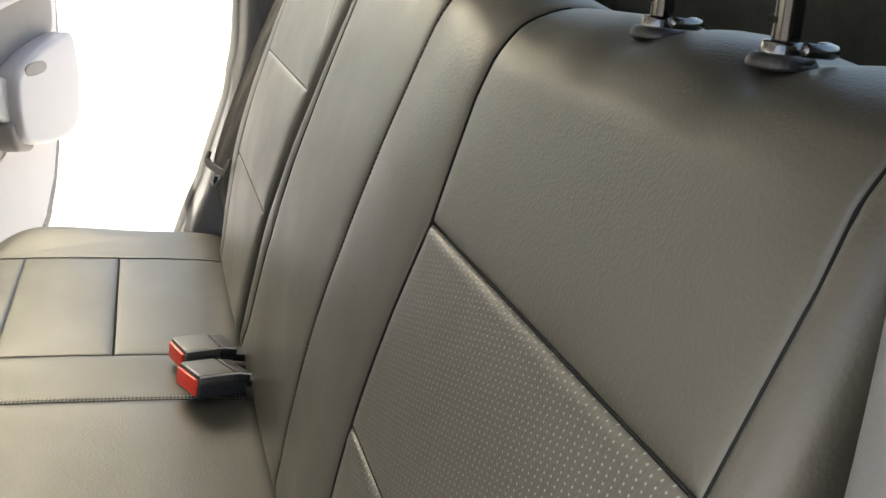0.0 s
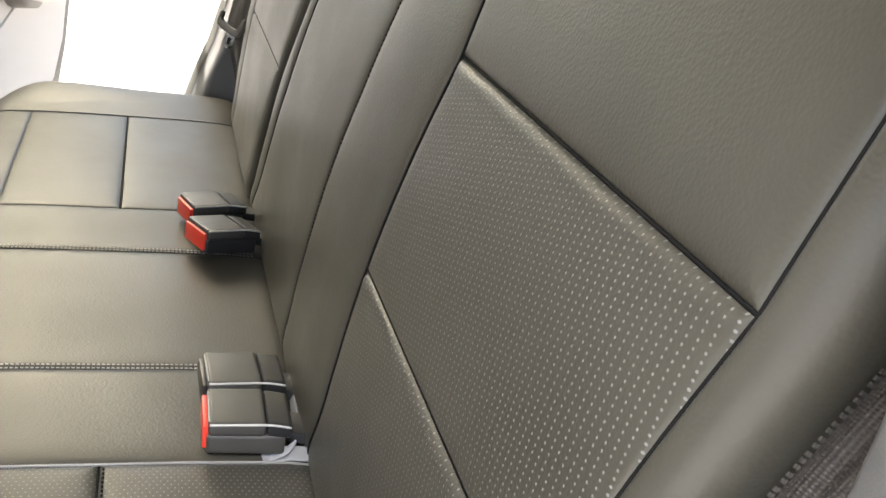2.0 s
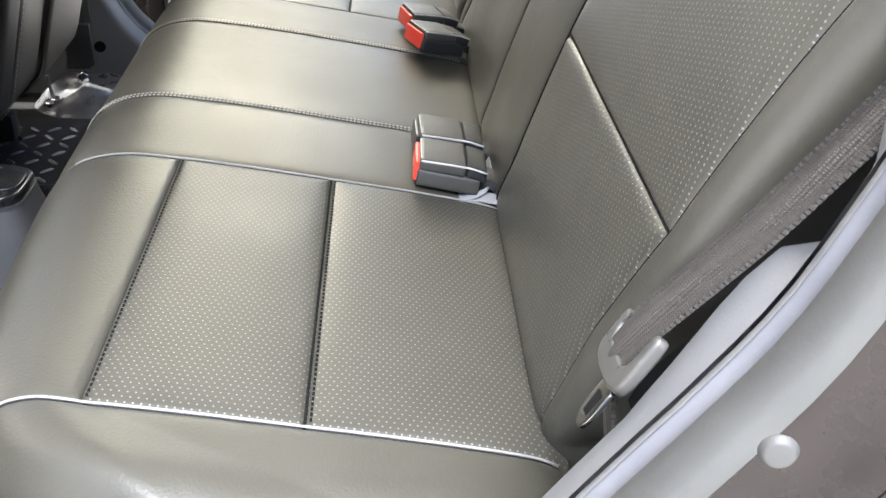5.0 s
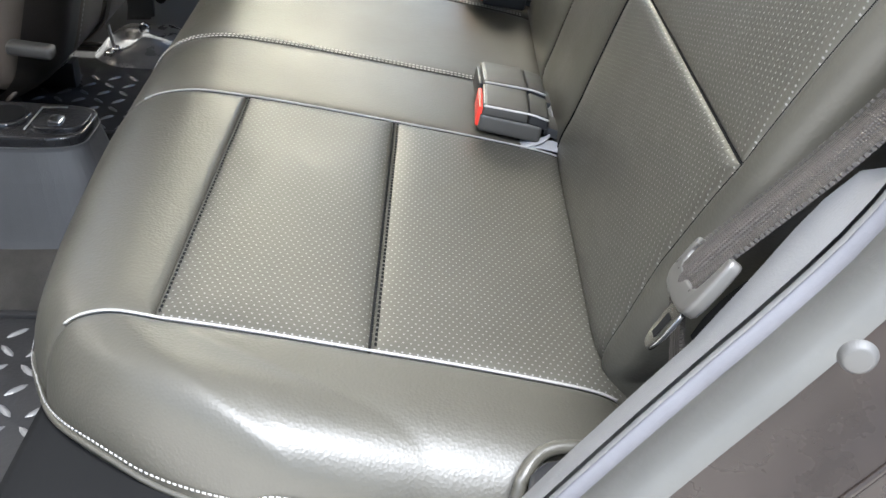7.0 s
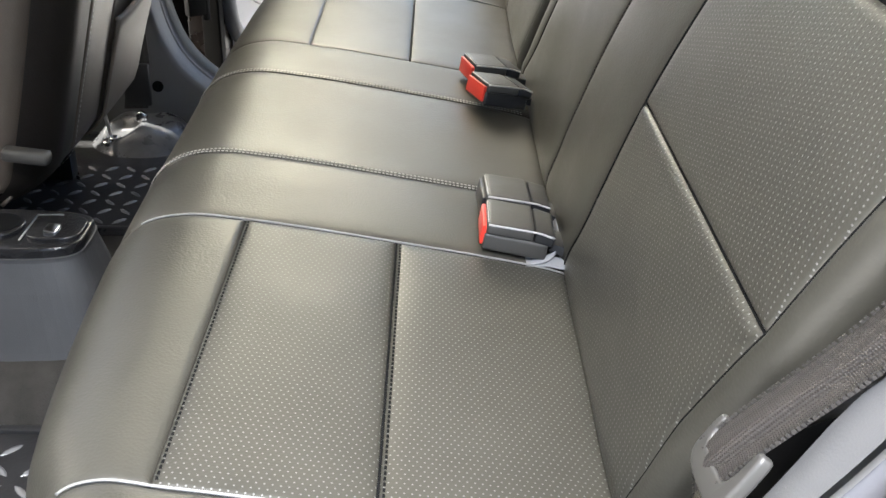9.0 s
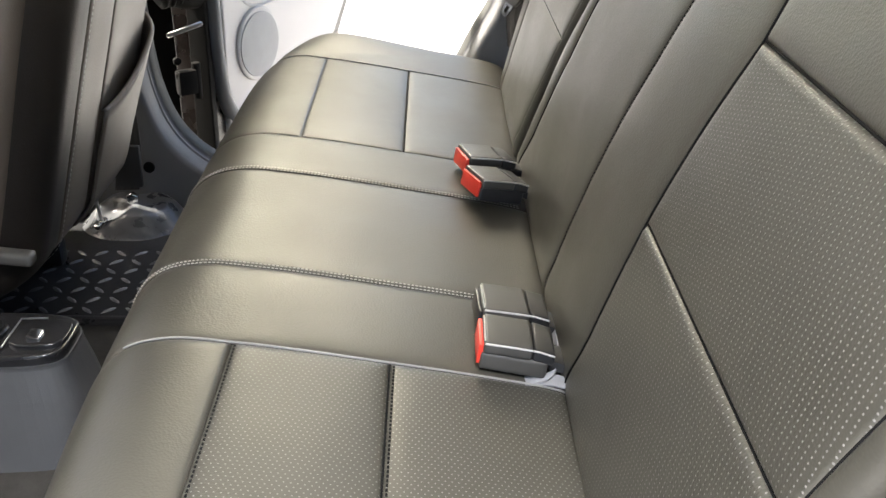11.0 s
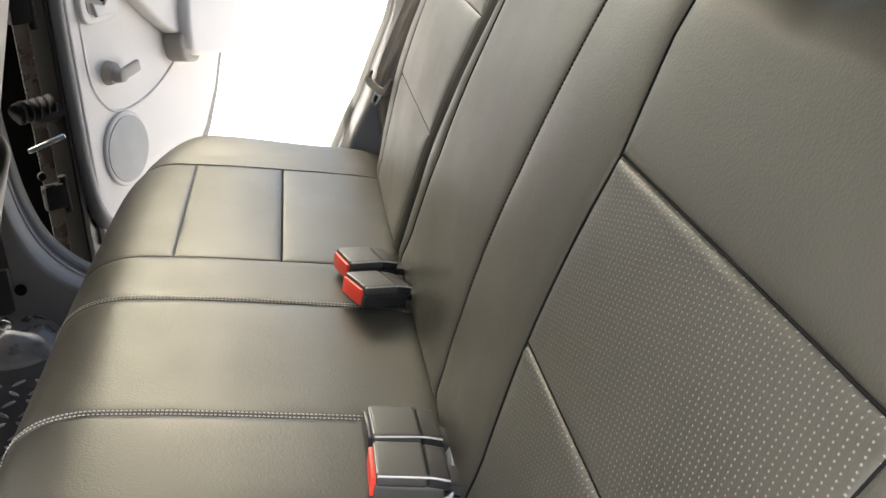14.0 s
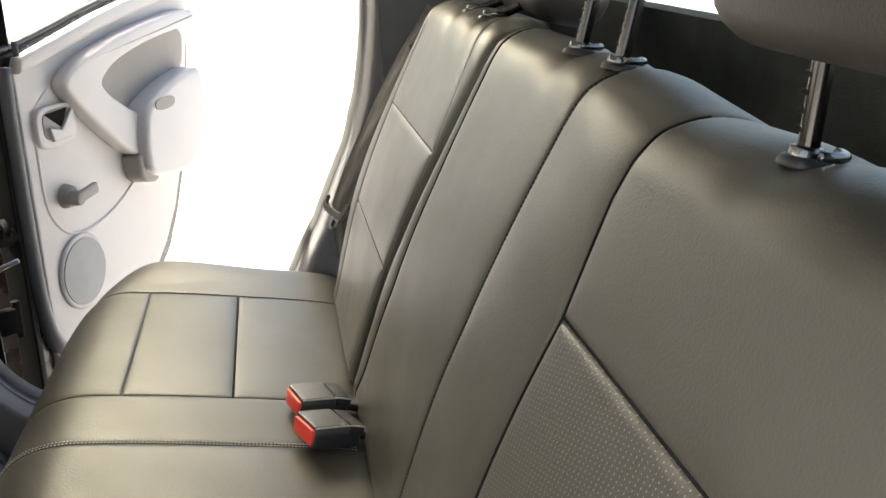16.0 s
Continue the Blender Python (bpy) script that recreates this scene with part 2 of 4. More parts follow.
def rod(r, length, m=None, seg=20, r2=None, bevel=0.0):
    bm = bmesh.new()
    bmesh.ops.create_cone(bm, cap_ends=True, segments=seg, radius1=r, radius2=r if r2 is None else r2, depth=length)
    if bevel:
        rim = [e for e in bm.edges if all(abs(abs(v.co.z) - length / 2) < 1e-6 for v in e.verts)]
        bmesh.ops.bevel(bm, geom=rim, offset=bevel, segments=3, affect="EDGES", profile=0.5)
    if m:
        bmesh.ops.transform(bm, matrix=m, verts=bm.verts[:])
    return bm


def prism(outline, depth, bevel=0.003, m=None, segments=3):
    """Outline in x, y; thickness depth along z, rounded edges."""
    bm = bmesh.new()
    vs = [bm.verts.new((x, y, 0)) for x, y in outline]
    face = bm.faces.new(vs)
    up = bmesh.ops.extrude_face_region(bm, geom=[face])
    bmesh.ops.translate(bm, vec=(0, 0, depth), verts=[v for v in up["geom"] if isinstance(v, bmesh.types.BMVert)])
    bmesh.ops.recalc_face_normals(bm, faces=bm.faces[:])
    if bevel:
        rim = [e for e in bm.edges if abs(e.verts[0].co.z - e.verts[1].co.z) < 1e-6]
        bmesh.ops.bevel(bm, geom=rim, offset=bevel, segments=segments, affect="EDGES", profile=0.6)
    if m:
        bmesh.ops.transform(bm, matrix=m, verts=bm.verts[:])
    return bm


def rounded(points, rounds=3):
    """An outline with its corners cut again and again, so that it runs in soft curves."""
    p = [np.array(q) for q in points]
    for k in range(rounds):
        p = [q for a, b in zip(p, p[1:] + p[:1]) for q in (a * 0.8 + b * 0.2, a * 0.2 + b * 0.8)]
    return [tuple(q) for q in p]


def spline(points, n):
    """A smooth curve (Catmull-Rom) through the points, n even samples by length."""
    p = np.array(points, float)
    q = np.vstack([2 * p[0] - p[1], p, 2 * p[-1] - p[-2]])
    out = []
    for i in range(1, len(q) - 2):
        a, b, c, d = q[i - 1], q[i], q[i + 1], q[i + 2]
        for t in np.linspace(0, 1, 24, endpoint=False):
            out.append(0.5 * (2 * b + (c - a) * t + (2 * a - 5 * b + 4 * c - d) * t**2 + (3 * b - a - 3 * c + d) * t**3))
    out = np.array(out + [p[-1]])
    s = np.r_[0, np.cumsum(np.linalg.norm(np.diff(out, axis=0), axis=1))]
    u = np.linspace(0, s[-1], n)
    return np.stack([np.interp(u, s, out[:, k]) for k in range(out.shape[1])], 1)


def tube(name, points, r, material, parent=None, label="", n=40, seg=8, smooth_path=True):
    p = spline(points, n) if smooth_path else np.array(points, float)
    n = len(p)
    tan = np.gradient(p, axis=0)
    tan /= np.linalg.norm(tan, axis=1)[:, None] + 1e-12
    side = np.cross(tan, (0.3, 0.5, 0.81))
    side /= np.linalg.norm(side, axis=1)[:, None] + 1e-12
    up = np.cross(side, tan)
    a = np.linspace(0, 2 * math.pi, seg, endpoint=False)
    verts = (p[:, None] + r * (np.cos(a)[None, :, None] * side[:, None] + np.sin(a)[None, :, None] * up[:, None])).reshape(-1, 3)
    faces = [(i * seg + j, i * seg + (j + 1) % seg, (i + 1) * seg + (j + 1) % seg, (i + 1) * seg + j) for i in range(n - 1) for j in range(seg)]
    faces += [tuple(range(seg - 1, -1, -1)), tuple((n - 1) * seg + j for j in range(seg))]
    return obj(name, verts, faces, material, parent, label)


def ribbon(name, points, wide, width, thick, material, parent=None, label="", n=50, wrinkle=0.0, fold=0.0):
    """A strap along the points; wide is the direction of its width at each point."""
    p = spline(points, n)
    w = spline(wide, n)
    w /= np.linalg.norm(w, axis=1)[:, None]
    tan = np.gradient(p, axis=0)
    tan /= np.linalg.norm(tan, axis=1)[:, None]
    nor = np.cross(tan, w)
    nor /= np.linalg.norm(nor, axis=1)[:, None]
    prof = [(-0.5, 0)] + [(a, 0.5) for a in np.linspace(-0.48, 0.48, 25)] + [(0.5, 0)] + [(a, -0.5) for a in np.linspace(0.48, -0.48, 13)]
    s = np.r_[0, np.cumsum(np.linalg.norm(np.diff(p, axis=0), axis=1))]
    verts, uvs = [], []
    for a, b in prof:
        bow = wrinkle * np.sin(s * 60 + a * 9) * (1 - 4 * a * a) + wrinkle * 1.5 * math.cos(a * 7) + fold * math.sin(a * 15.0 + 0.8) * (1 - 3.4 * a * a) * np.clip(1.15 - 1.6 * s / s[-1], 0.25, 1)
        verts.append(p + w * a * width + nor * (b * thick + bow)[:, None])
        uvs.append(np.stack([np.full(n, a * width), s], 1))
    return obj(name, np.vstack(verts), grid_faces(len(prof), n, True), material, parent, label, np.vstack(uvs))


def sweep(name, path, profile, material, parent=None, label=""):
    """path: list of (origin, u, v) frames; profile: (a, b) along u and v."""
    verts = [o + u * a + v * b for a, b in profile for o, u, v in path]
    return obj(name, verts, grid_faces(len(profile), len(path)), material, parent, label)


def solid(ob, thickness, offset=-1.0):
    mod = ob.modifiers.new("thickness", "SOLIDIFY")
    mod.thickness, mod.offset = thickness, offset
    return ob


# ---- rear bench surfaces ----
MID = 0.645
CUSHION_PROFILE = spline([(0.012, 0.318), (-0.012, 0.331), (-0.08, 0.345), (-0.165, 0.359), (-0.24, 0.371), (-0.30, 0.379), (-0.355, 0.383), (-0.398, 0.372), (-0.425, 0.342), (-0.436, 0.29), (-0.432, 0.22), (-0.42, 0.12)], 400)
CUSHION_LEN = np.r_[0, np.cumsum(np.linalg.norm(np.diff(CUSHION_PROFILE, axis=0), axis=1))]
BACK_PROFILE = spline([(0.012, 0.29), (-0.003, 0.335), (0.006, 0.38), (0.021, 0.44), (0.043, 0.517), (0.074, 0.598), (0.108, 0.672), (0.146, 0.748), (0.168, 0.788), (0.186, 0.806), (0.216, 0.813), (0.250, 0.800), (0.270, 0.765), (0.268, 0.60), (0.255, 0.40)], 400)
BACK_LEN = np.r_[0, np.cumsum(np.linalg.norm(np.diff(BACK_PROFILE, axis=0), axis=1))]


def on_profile(profile, length, s):
    p = np.stack([np.interp(s, length, profile[:, k]) for k in (0, 1)], -1)
    e = 0.004
    t = np.stack([np.interp(s + e, length, profile[:, k]) - np.interp(s - e, length, profile[:, k]) for k in (0, 1)], -1)
    t /= np.linalg.norm(t, axis=-1, keepdims=True)
    return p, t


def cushion_s(x):
    i = np.argmin(np.abs(CUSHION_PROFILE[:250, 0] - x))
    return float(CUSHION_LEN[i])


def back_s(z):
    i = np.argmin(np.abs(BACK_PROFILE[:250, 1] - z))
    return float(BACK_LEN[i])


END_R = 0.060
# plan of the front edge: y, x
FRONT_EDGE = spline([(-0.124, -0.22), (-0.112, -0.254), (-0.09, -0.305), (-0.05, -0.360), (0.0, -0.390), (0.05, -0.408), (0.20, -0.426), (0.45, -0.436), (0.95, -0.436), (1.20, -0.430), (1.30, -0.412), (1.39, -0.385), (1.445, -0.347), (1.475, -0.294)], 300)


def cushion_point(y, s):
    """A point of the cushion's skin and its normal; past the ends y goes on round the rolled edge."""
    p, t = on_profile(CUSHION_PROFILE, CUSHION_LEN, s)
    n = np.stack([t[..., 1], -t[..., 0]], -1)
    near, far = -0.062, 1.415
    over = np.maximum(0, near - y) + np.maximum(0, y - far)
    sign = np.where(y < MID, -1.0, 1.0)
    a = np.minimum(over / END_R, math.pi / 2)
    rest = np.maximum(0, over - END_R * math.pi / 2)
    yy = np.clip(y, near, far) + sign * END_R * np.sin(a)
    fall = END_R * (1 - np.cos(a)) + rest - 0.005 * np.clip((yy - 1.30) / 0.10, 0, 1)
    front = np.interp(yy, FRONT_EDGE[:, 0], FRONT_EDGE[:, 1])
    e = np.clip(np.minimum((yy + 0.105) / 0.10, (1.395 - yy) / 0.09), 0, 1)
    pivot = -0.12 - 0.185 * e * e * (3 - 2 * e)
    x = np.where(p[..., 0] < pivot, pivot + (p[..., 0] - pivot) * (front - pivot) / (-0.436 - pivot), p[..., 0])
    z = np.maximum(p[..., 1] - fall * np.clip((p[..., 1] - 0.10) / 0.25, 0, 1), 0.10)
    under = np.clip((0.305 - z) / 0.2, 0, 1)
    x = x + 0.10 * under * (p[..., 0] < -0.2)
    yy = yy - sign * 0.10 * under * (over > 0)
    nx, nz = n[..., 0] * np.cos(a), n[..., 1] * np.cos(a)
    return np.stack([x, yy, z], -1), np.stack([nx, sign * np.sin(a), nz], -1)


def wave(y, z):
    return 0.0005 * np.sin(y * 13 + z * 21) + 0.00025 * np.sin(y * 29 - z * 17 + 1.3)


def flare(zs, ys):
    ss = [back_s(z) for z in zs]
    return lambda s: np.interp(s, ss, ys)


near_out = flare((0.33, 0.43, 0.52, 0.67, 0.75, 0.82), (0.016, -0.012, -0.052, -0.088, -0.093, -0.09))


def back_point(y, s, far=1.285):
    """A point of the backrest's skin and its normal; past the sides y goes on round the bolster."""
    p, t = on_profile(BACK_PROFILE, BACK_LEN, s)
    n = np.stack([-t[..., 1], t[..., 0]], -1)
    near = near_out(s) - 0.003
    far = far - 0.030 * np.clip((p[..., 1] - 0.56) / 0.2, 0, 1)
    over = np.maximum(0, near - y) + np.maximum(0, y - far)
    sign = np.where(y < MID, -1.0, 1.0)
    r = np.where(y < MID, 0.021, 0.034)
    a = np.minimum(over / r, math.pi / 2)
    rest = np.maximum(0, over - r * math.pi / 2)
    yy = np.clip(y, near, far) + sign * r * np.sin(a)
    inward = r * (1 - np.cos(a)) + rest
    # guides sink into the top of the seat
    dip = np.zeros_like(y)
    for g in (0.02, 0.14, 0.44, 0.55, 0.95, 1.07):
        dip = dip + 0.007 * np.exp(-(((y - g) / 0.026) ** 2))
    dip = (dip + 0.011 * np.clip((0.42 - y) / 0.16, 0, 1) - 0.007 * np.clip((y - 0.30) / 0.12, 0, 1)) * np.clip((p[..., 1] - 0.775) / 0.04, 0, 1)
    x = p[..., 0] - n[..., 0] * inward
    z = p[..., 1] - n[..., 1] * inward - dip
    return np.stack([x, yy, z], -1), np.stack([n[..., 0] * np.cos(a), sign * np.sin(a), n[..., 1] * np.cos(a)], -1)


def patch(name, surface, y0, y1, s0, s1, material, parent, label="", puff=0.0022, groove=0.0006, soft=0.008, seams="lrbt", nu=40, nv=40, swell=0.0, roll=0.0, deep=0.0034):
    """One sewn panel: puffed in the middle, pulled down along its seams. y0, y1: numbers, or functions of s."""
    # denser rows near the borders
    a = 0.5 - 0.5 * np.cos(np.linspace(0, math.pi, nu)) * (0.85 + 0.15 * np.abs(np.cos(np.linspace(0, math.pi, nu))))
    b = 0.5 - 0.5 * np.cos(np.linspace(0, math.pi, nv)) * (0.85 + 0.15 * np.abs(np.cos(np.linspace(0, math.pi, nv))))
    A, B = np.meshgrid(a, b, indexing="ij")
    S = s0 + (s1 - s0) * B
    f0 = y0(S) if callable(y0) else np.full_like(S, y0)
    f1 = y1(S) if callable(y1) else np.full_like(S, y1)
    Y = f0 + (f1 - f0) * A
    d = np.full_like(S, 9.0)
    for key, dist in (("l", A * (f1 - f0)), ("r", (1 - A) * (f1 - f0)), ("b", B * (s1 - s0)), ("t", (1 - B) * (s1 - s0))):
        if key in seams:
            d = np.minimum(d, dist)
    P, N = surface(Y, S)
    top = (1 - B) * (s1 - s0)
    crevice = -deep * np.exp(-d / 0.0013) + roll * np.exp(-(((top - 0.007) / 0.006) ** 2)) * (1 - np.exp(-d / 0.004))
    lift = crevice - groove + (puff + groove) * (1 - np.exp(-d / soft)) + swell * np.sin(math.pi * A) * np.sin(math.pi * B) + wave(Y, S) * (1 - np.exp(-d / 0.03))
    P = P + N * lift[..., None]
    uv = np.stack([Y, S], -1).reshape(-1, 2)
    return obj(name, P.reshape(-1, 3), grid_faces(nu, nv), material, parent, label, uv)


def true_normal(surface, y, s):
    """Unit normal of a surface by small steps."""
    e = 0.002
    P, N = surface(y, s)
    a = surface(y + e, s)[0] - surface(y - e, s)[0]
    b = surface(y, s + e)[0] - surface(y, s - e)[0]
    c = np.cross(a, b)
    c /= np.linalg.norm(c, axis=-1, keepdims=True) + 1e-12
    c *= np.sign((c * N).sum(-1, keepdims=True) + 1e-9)
    return P, c


def stitches(name, surface, line, material, parent, label="", offset=0.0, lift=0.004, pitch=0.0055, size=0.0009):
    """Short thread bars along a seam, joined. line: (y, s) points."""
    q = spline(line, 400)
    P, N = true_normal(surface, q[:, 0], q[:, 1])
    length = np.r_[0, np.cumsum(np.linalg.norm(np.diff(P, axis=0), axis=1))]
    count = int(length[-1] / pitch)
    u = (np.arange(count) + 0.5) * pitch
    c = np.stack([np.interp(u, length, P[:, k]) for k in range(3)], 1)
    n = np.stack([np.interp(u, length, N[:, k]) for k in range(3)], 1)
    t = np.stack([np.interp(u + 0.001, length, P[:, k]) - np.interp(u - 0.001, length, P[:, k]) for k in range(3)], 1)
    t /= np.linalg.norm(t, axis=1)[:, None] + 1e-9
    w = np.cross(n, t)
    c = c + n * lift + w * offset
    verts, faces = [], []
    for k in range(count):
        b = len(verts)
        h = pitch * 0.34
        for e, g in ((-h, 0.4), (-h * 0.5, 1), (h * 0.5, 1), (h, 0.4)):
            verts += [c[k] + t[k] * e + w[k] * size, c[k] + t[k] * e + n[k] * size * g, c[k] + t[k] * e - w[k] * size]
        for e in range(3):
            i = b + e * 3
            faces += [(i, i + 3, i + 4, i + 1), (i + 1, i + 4, i + 5, i + 2)]
    return obj(name, verts, faces, material, parent, label)


def welt(name, surface, line, r, material, parent, label="", lift=0.0, n=120):
    q = spline(line, n)
    P, N = true_normal(surface, q[:, 0], q[:, 1])
    return tube(name, P + N * lift, r, material, parent, label, n=n, smooth_path=False)


# ---- the cushion ----
S_MID, S_FRONT, S_END = cushion_s(-0.162), cushion_s(-0.302), float(CUSHION_LEN[-1])
S_RIM = float(CUSHION_LEN[np.argmin(np.abs(CUSHION_PROFILE[:, 1] - 0.300) + (CUSHION_PROFILE[:, 0] > -0.4))])
Y_A, Y_B, Y_C, Y_D, Y_E, Y_F = -0.020, 0.346, 0.494, 0.757, 0.890, 1.287

cushion = empty("rear_bench_cushion", "dark grey leatherette rear bench cushion with sewn perforated panels", "car seat")
inner = box((0.38, 1.56, 0.18), 0.03, 3, pose(-0.20, MID, 0.22))
part("foam_base", inner, VOID, cushion, "dark foam base of the bench cushion")
for lo, hi, skin, label, deep, puff in ((Y_A, Y_B, PERFORATED, "perforated dark grey seat panel", 0.0030, 0.0022), (Y_E, Y_F, LEATHER, "smooth dark grey seat panel", 0.0012, 0.0010)):
    patch("rear_panel", cushion_point, lo, hi, 0.0, S_MID, skin, cushion, label, puff=puff, seams="lrt", nu=60, nv=44, swell=0.0012, deep=deep)
    patch("front_panel", cushion_point, lo, hi, S_MID, S_FRONT, skin, cushion, label, puff=puff, nu=60, nv=40, swell=0.0012, deep=deep)
    patch("front_bolster", cushion_point, lo, hi, S_FRONT, S_RIM, LEATHER, cushion, "plain leatherette front bolster", puff=puff, seams="lrbt", nu=50, nv=60, deep=deep)
for lo, hi, nu in ((Y_B, Y_C, 36), (Y_C, Y_D, 44), (Y_D, Y_E, 36)):
    patch("middle_panel", cushion_point, lo, hi, 0.0, S_RIM, LEATHER, cushion, "plain leatherette middle panel", puff=0.0016, groove=0.0006, soft=0.006, seams="lrt", nu=nu, nv=110, deep=0.0012)
patch("end_panel", cushion_point, -0.176, Y_A, 0.0, S_RIM, LEATHER, cushion, "plain rounded end panel", seams="rt", nu=60, nv=110)
patch("end_panel", cushion_point, Y_F, 1.532, 0.0, S_RIM, LEATHER, cushion, "plain rounded end panel", puff=0.001, seams="lt", nu=60, nv=110, deep=0.0012)
patch("front_skirt", cushion_point, -0.176, 1.532, S_RIM, S_END, SKIRT, cushion, "leatherette skirt below the front edge", seams="b", nu=90, nv=14)
# ridges along the seams, their highlight painted by the pale skin
for y in (Y_A, Y_B, Y_F):
    welt("seam_welt", cushion_point, [(y, 0.01), (y, S_MID), (y, S_FRONT), (y, S_FRONT + 0.10)], 0.0010, WELT_GLINT, cushion, lift=0.0006)
for y in (Y_C, Y_D):
    for off in (-0.004, 0.004):
        stitches("stitching", cushion_point, [(y, 0.03), (y, S_MID), (y, S_FRONT), (y, S_RIM - 0.02)], THREAD, cushion, offset=off * 0.8, lift=0.0024, pitch=0.0042, size=0.0009)
for lo, hi in ((Y_A, Y_B),):
    for s in (S_MID, S_FRONT):
        stitches("stitching", cushion_point, [(lo + 0.004, s), ((lo + hi) / 2, s), (hi - 0.004, s)], DARK_THREAD_SHADE, cushion, offset=-0.0035, lift=0.0010, pitch=0.0055, size=0.0009)
patch("end_skirt", cushion_point, -0.41, -0.176, 0.0, S_RIM, SKIRT, cushion, "leatherette skirt at the end of the bench", seams="r", nu=14, nv=60)
patch("end_skirt", cushion_point, 1.532, 1.76, 0.0, S_RIM, SKIRT, cushion, "leatherette skirt at the end of the bench", seams="l", nu=14, nv=60)
RIM = [(1.2, 0.498), (0.6, 0.497), (0.05, 0.494), (0.0, 0.489), (-0.026, 0.486), (-0.074, 0.479), (-0.10, 0.473), (-0.122, 0.455), (-0.142, 0.42), (-0.157, 0.33), (-0.162, 0.15), (-0.162, 0.03)]
welt("rim_welt", cushion_point, [(y - 0.006, q + 0.006) for y, q in RIM], 0.0024, LEATHER, cushion, "rolled welt along the rim of the bench", lift=0.0022, n=300)
stitches("rim_stitching", cushion_point, RIM, RIM_THREAD, cushion, "pale stitching along the rim", lift=0.0034, pitch=0.0040, size=0.0009)


tube("cutout_edge", [(-0.070, -0.122, 0.322), (-0.066, -0.112, 0.338), (-0.054, -0.098, 0.346), (-0.034, -0.092, 0.346), (-0.012, -0.092, 0.340)], 0.0045, LEATHER, cushion, "rolled edge of the cut-out at the bench's corner", n=30, seg=12)
part("cutout_pad", prism([(-0.064, -0.125), (-0.062, -0.112), (-0.052, -0.101), (-0.034, -0.096), (-0.010, -0.096), (-0.010, -0.135)], 0.014, 0.003, pose(0, 0, 0.328)), BLACK, cushion, "dark padded cut-out")

# ---- the backrests ----
edge_a = flare((0.33, 0.40, 0.517, 0.672, 0.75, 0.82), (0.352, 0.325, 0.300, 0.277, 0.290, 0.278))
edge_b = flare((0.33, 0.417, 0.504, 0.60, 0.70, 0.80), (0.535, 0.515, 0.490, 0.468, 0.458, 0.435))
edge_c = flare((0.33, 0.40, 0.52, 0.65, 0.80), (0.905, 0.850, 0.792, 0.774, 0.757))
split = flare((0.33, 0.45, 0.57, 0.68, 0.81), (0.935, 0.878, 0.836, 0.808, 0.778))
far_side = flare((0.33, 0.45, 0.57, 0.68, 0.81), (0.947, 0.890, 0.848, 0.820, 0.790))
edge_d = flare((0.33, 0.45, 0.53, 0.61, 0.68, 0.74, 0.81), (0.985, 0.918, 0.880, 0.858, 0.845, 0.86, 0.90))
far_out = flare((0.33, 0.43, 0.52, 0.67, 0.75, 0.82), (1.265, 1.25, 1.24, 1.24, 1.245, 1.25))
Z1, Z2 = back_s(0.517), back_s(0.672)
B_END = float(BACK_LEN[-1])

back_near = empty("rear_seat_back", "dark grey leatherette seat back, wide section with centre place", "car seat", "rear seat backs")
back_far = empty("rear_seat_back", "dark grey leatherette seat back, single place by the open door", "car seat", "rear seat backs")
part("foam_core", box((0.10, 0.86, 0.42), 0.03, 3, pose(0.16, 0.36, 0.55, 0, 22, 0)), VOID, back_near, "dark foam core")
part("foam_core", box((0.10, 0.40, 0.42), 0.03, 3, pose(0.16, 1.09, 0.55, 0, 22, 0)), VOID, back_far, "dark foam core")
for owner, lo, hi, skin, word, deep, roll in ((back_near, near_out, edge_a, PERFORATED_BACK, "perforated", 0.0034, 0.0008), (back_far, edge_d, far_out, LEATHER, "smooth", 0.0010, 0.0)):
    patch("lower_panel", back_point, lo, hi, 0.0, Z1, skin, owner, word + " dark grey lower back panel", seams="lrt", nu=60, nv=60, swell=0.0012, roll=roll, deep=deep)
    patch("middle_panel", back_point, lo, hi, Z1, Z2, skin, owner, word + " dark grey middle back panel", nu=60, nv=60, swell=0.0012, roll=roll, deep=deep)
    patch("upper_panel", back_point, lo, hi, Z2, B_END, LEATHER, owner, "plain dark grey upper back panel", seams="lrb", nu=70, nv=110, swell=0.004, deep=deep)
patch("strip_panel", back_point, edge_a, edge_b, 0.0, B_END, LEATHER, back_near, "plain narrow strip beside the centre place", seams="lr", nu=40, nv=110, swell=0.003)
patch("centre_panel", back_point, edge_b, edge_c, 0.0, B_END, LEATHER, back_near, "plain centre back panel", seams="lr", nu=50, nv=110)
patch("edge_panel", back_point, edge_c, split, 0.0, B_END, LEATHER, back_near, seams="lr", nu=20, nv=110, groove=0.004)
patch("strip_panel", back_point, far_side, edge_d, 0.0, B_END, LEATHER, back_far, "plain narrow strip along the split", seams="lr", nu=30, nv=110, puff=0.007, groove=0.004, soft=0.014)
patch("side_bolster", back_point, lambda q: near_out(q) - 0.095, near_out, 0.0, B_END, LEATHER, back_near, "plain leatherette side bolster", seams="r", nu=60, nv=110)
patch("side_bolster", back_point, far_out, 1.40, 0.0, B_END, LEATHER, back_far, "plain leatherette side bolster", seams="l", nu=60, nv=110)
back_line = np.linspace(0.02, back_s(0.82), 120)
for off in (-0.004, 0.004):
    stitches("stitching", back_point, [(float(edge_b(s)), s) for s in back_line], SEAM_THREAD, back_near, offset=off, lift=0.0010, pitch=0.0046, size=0.0006)

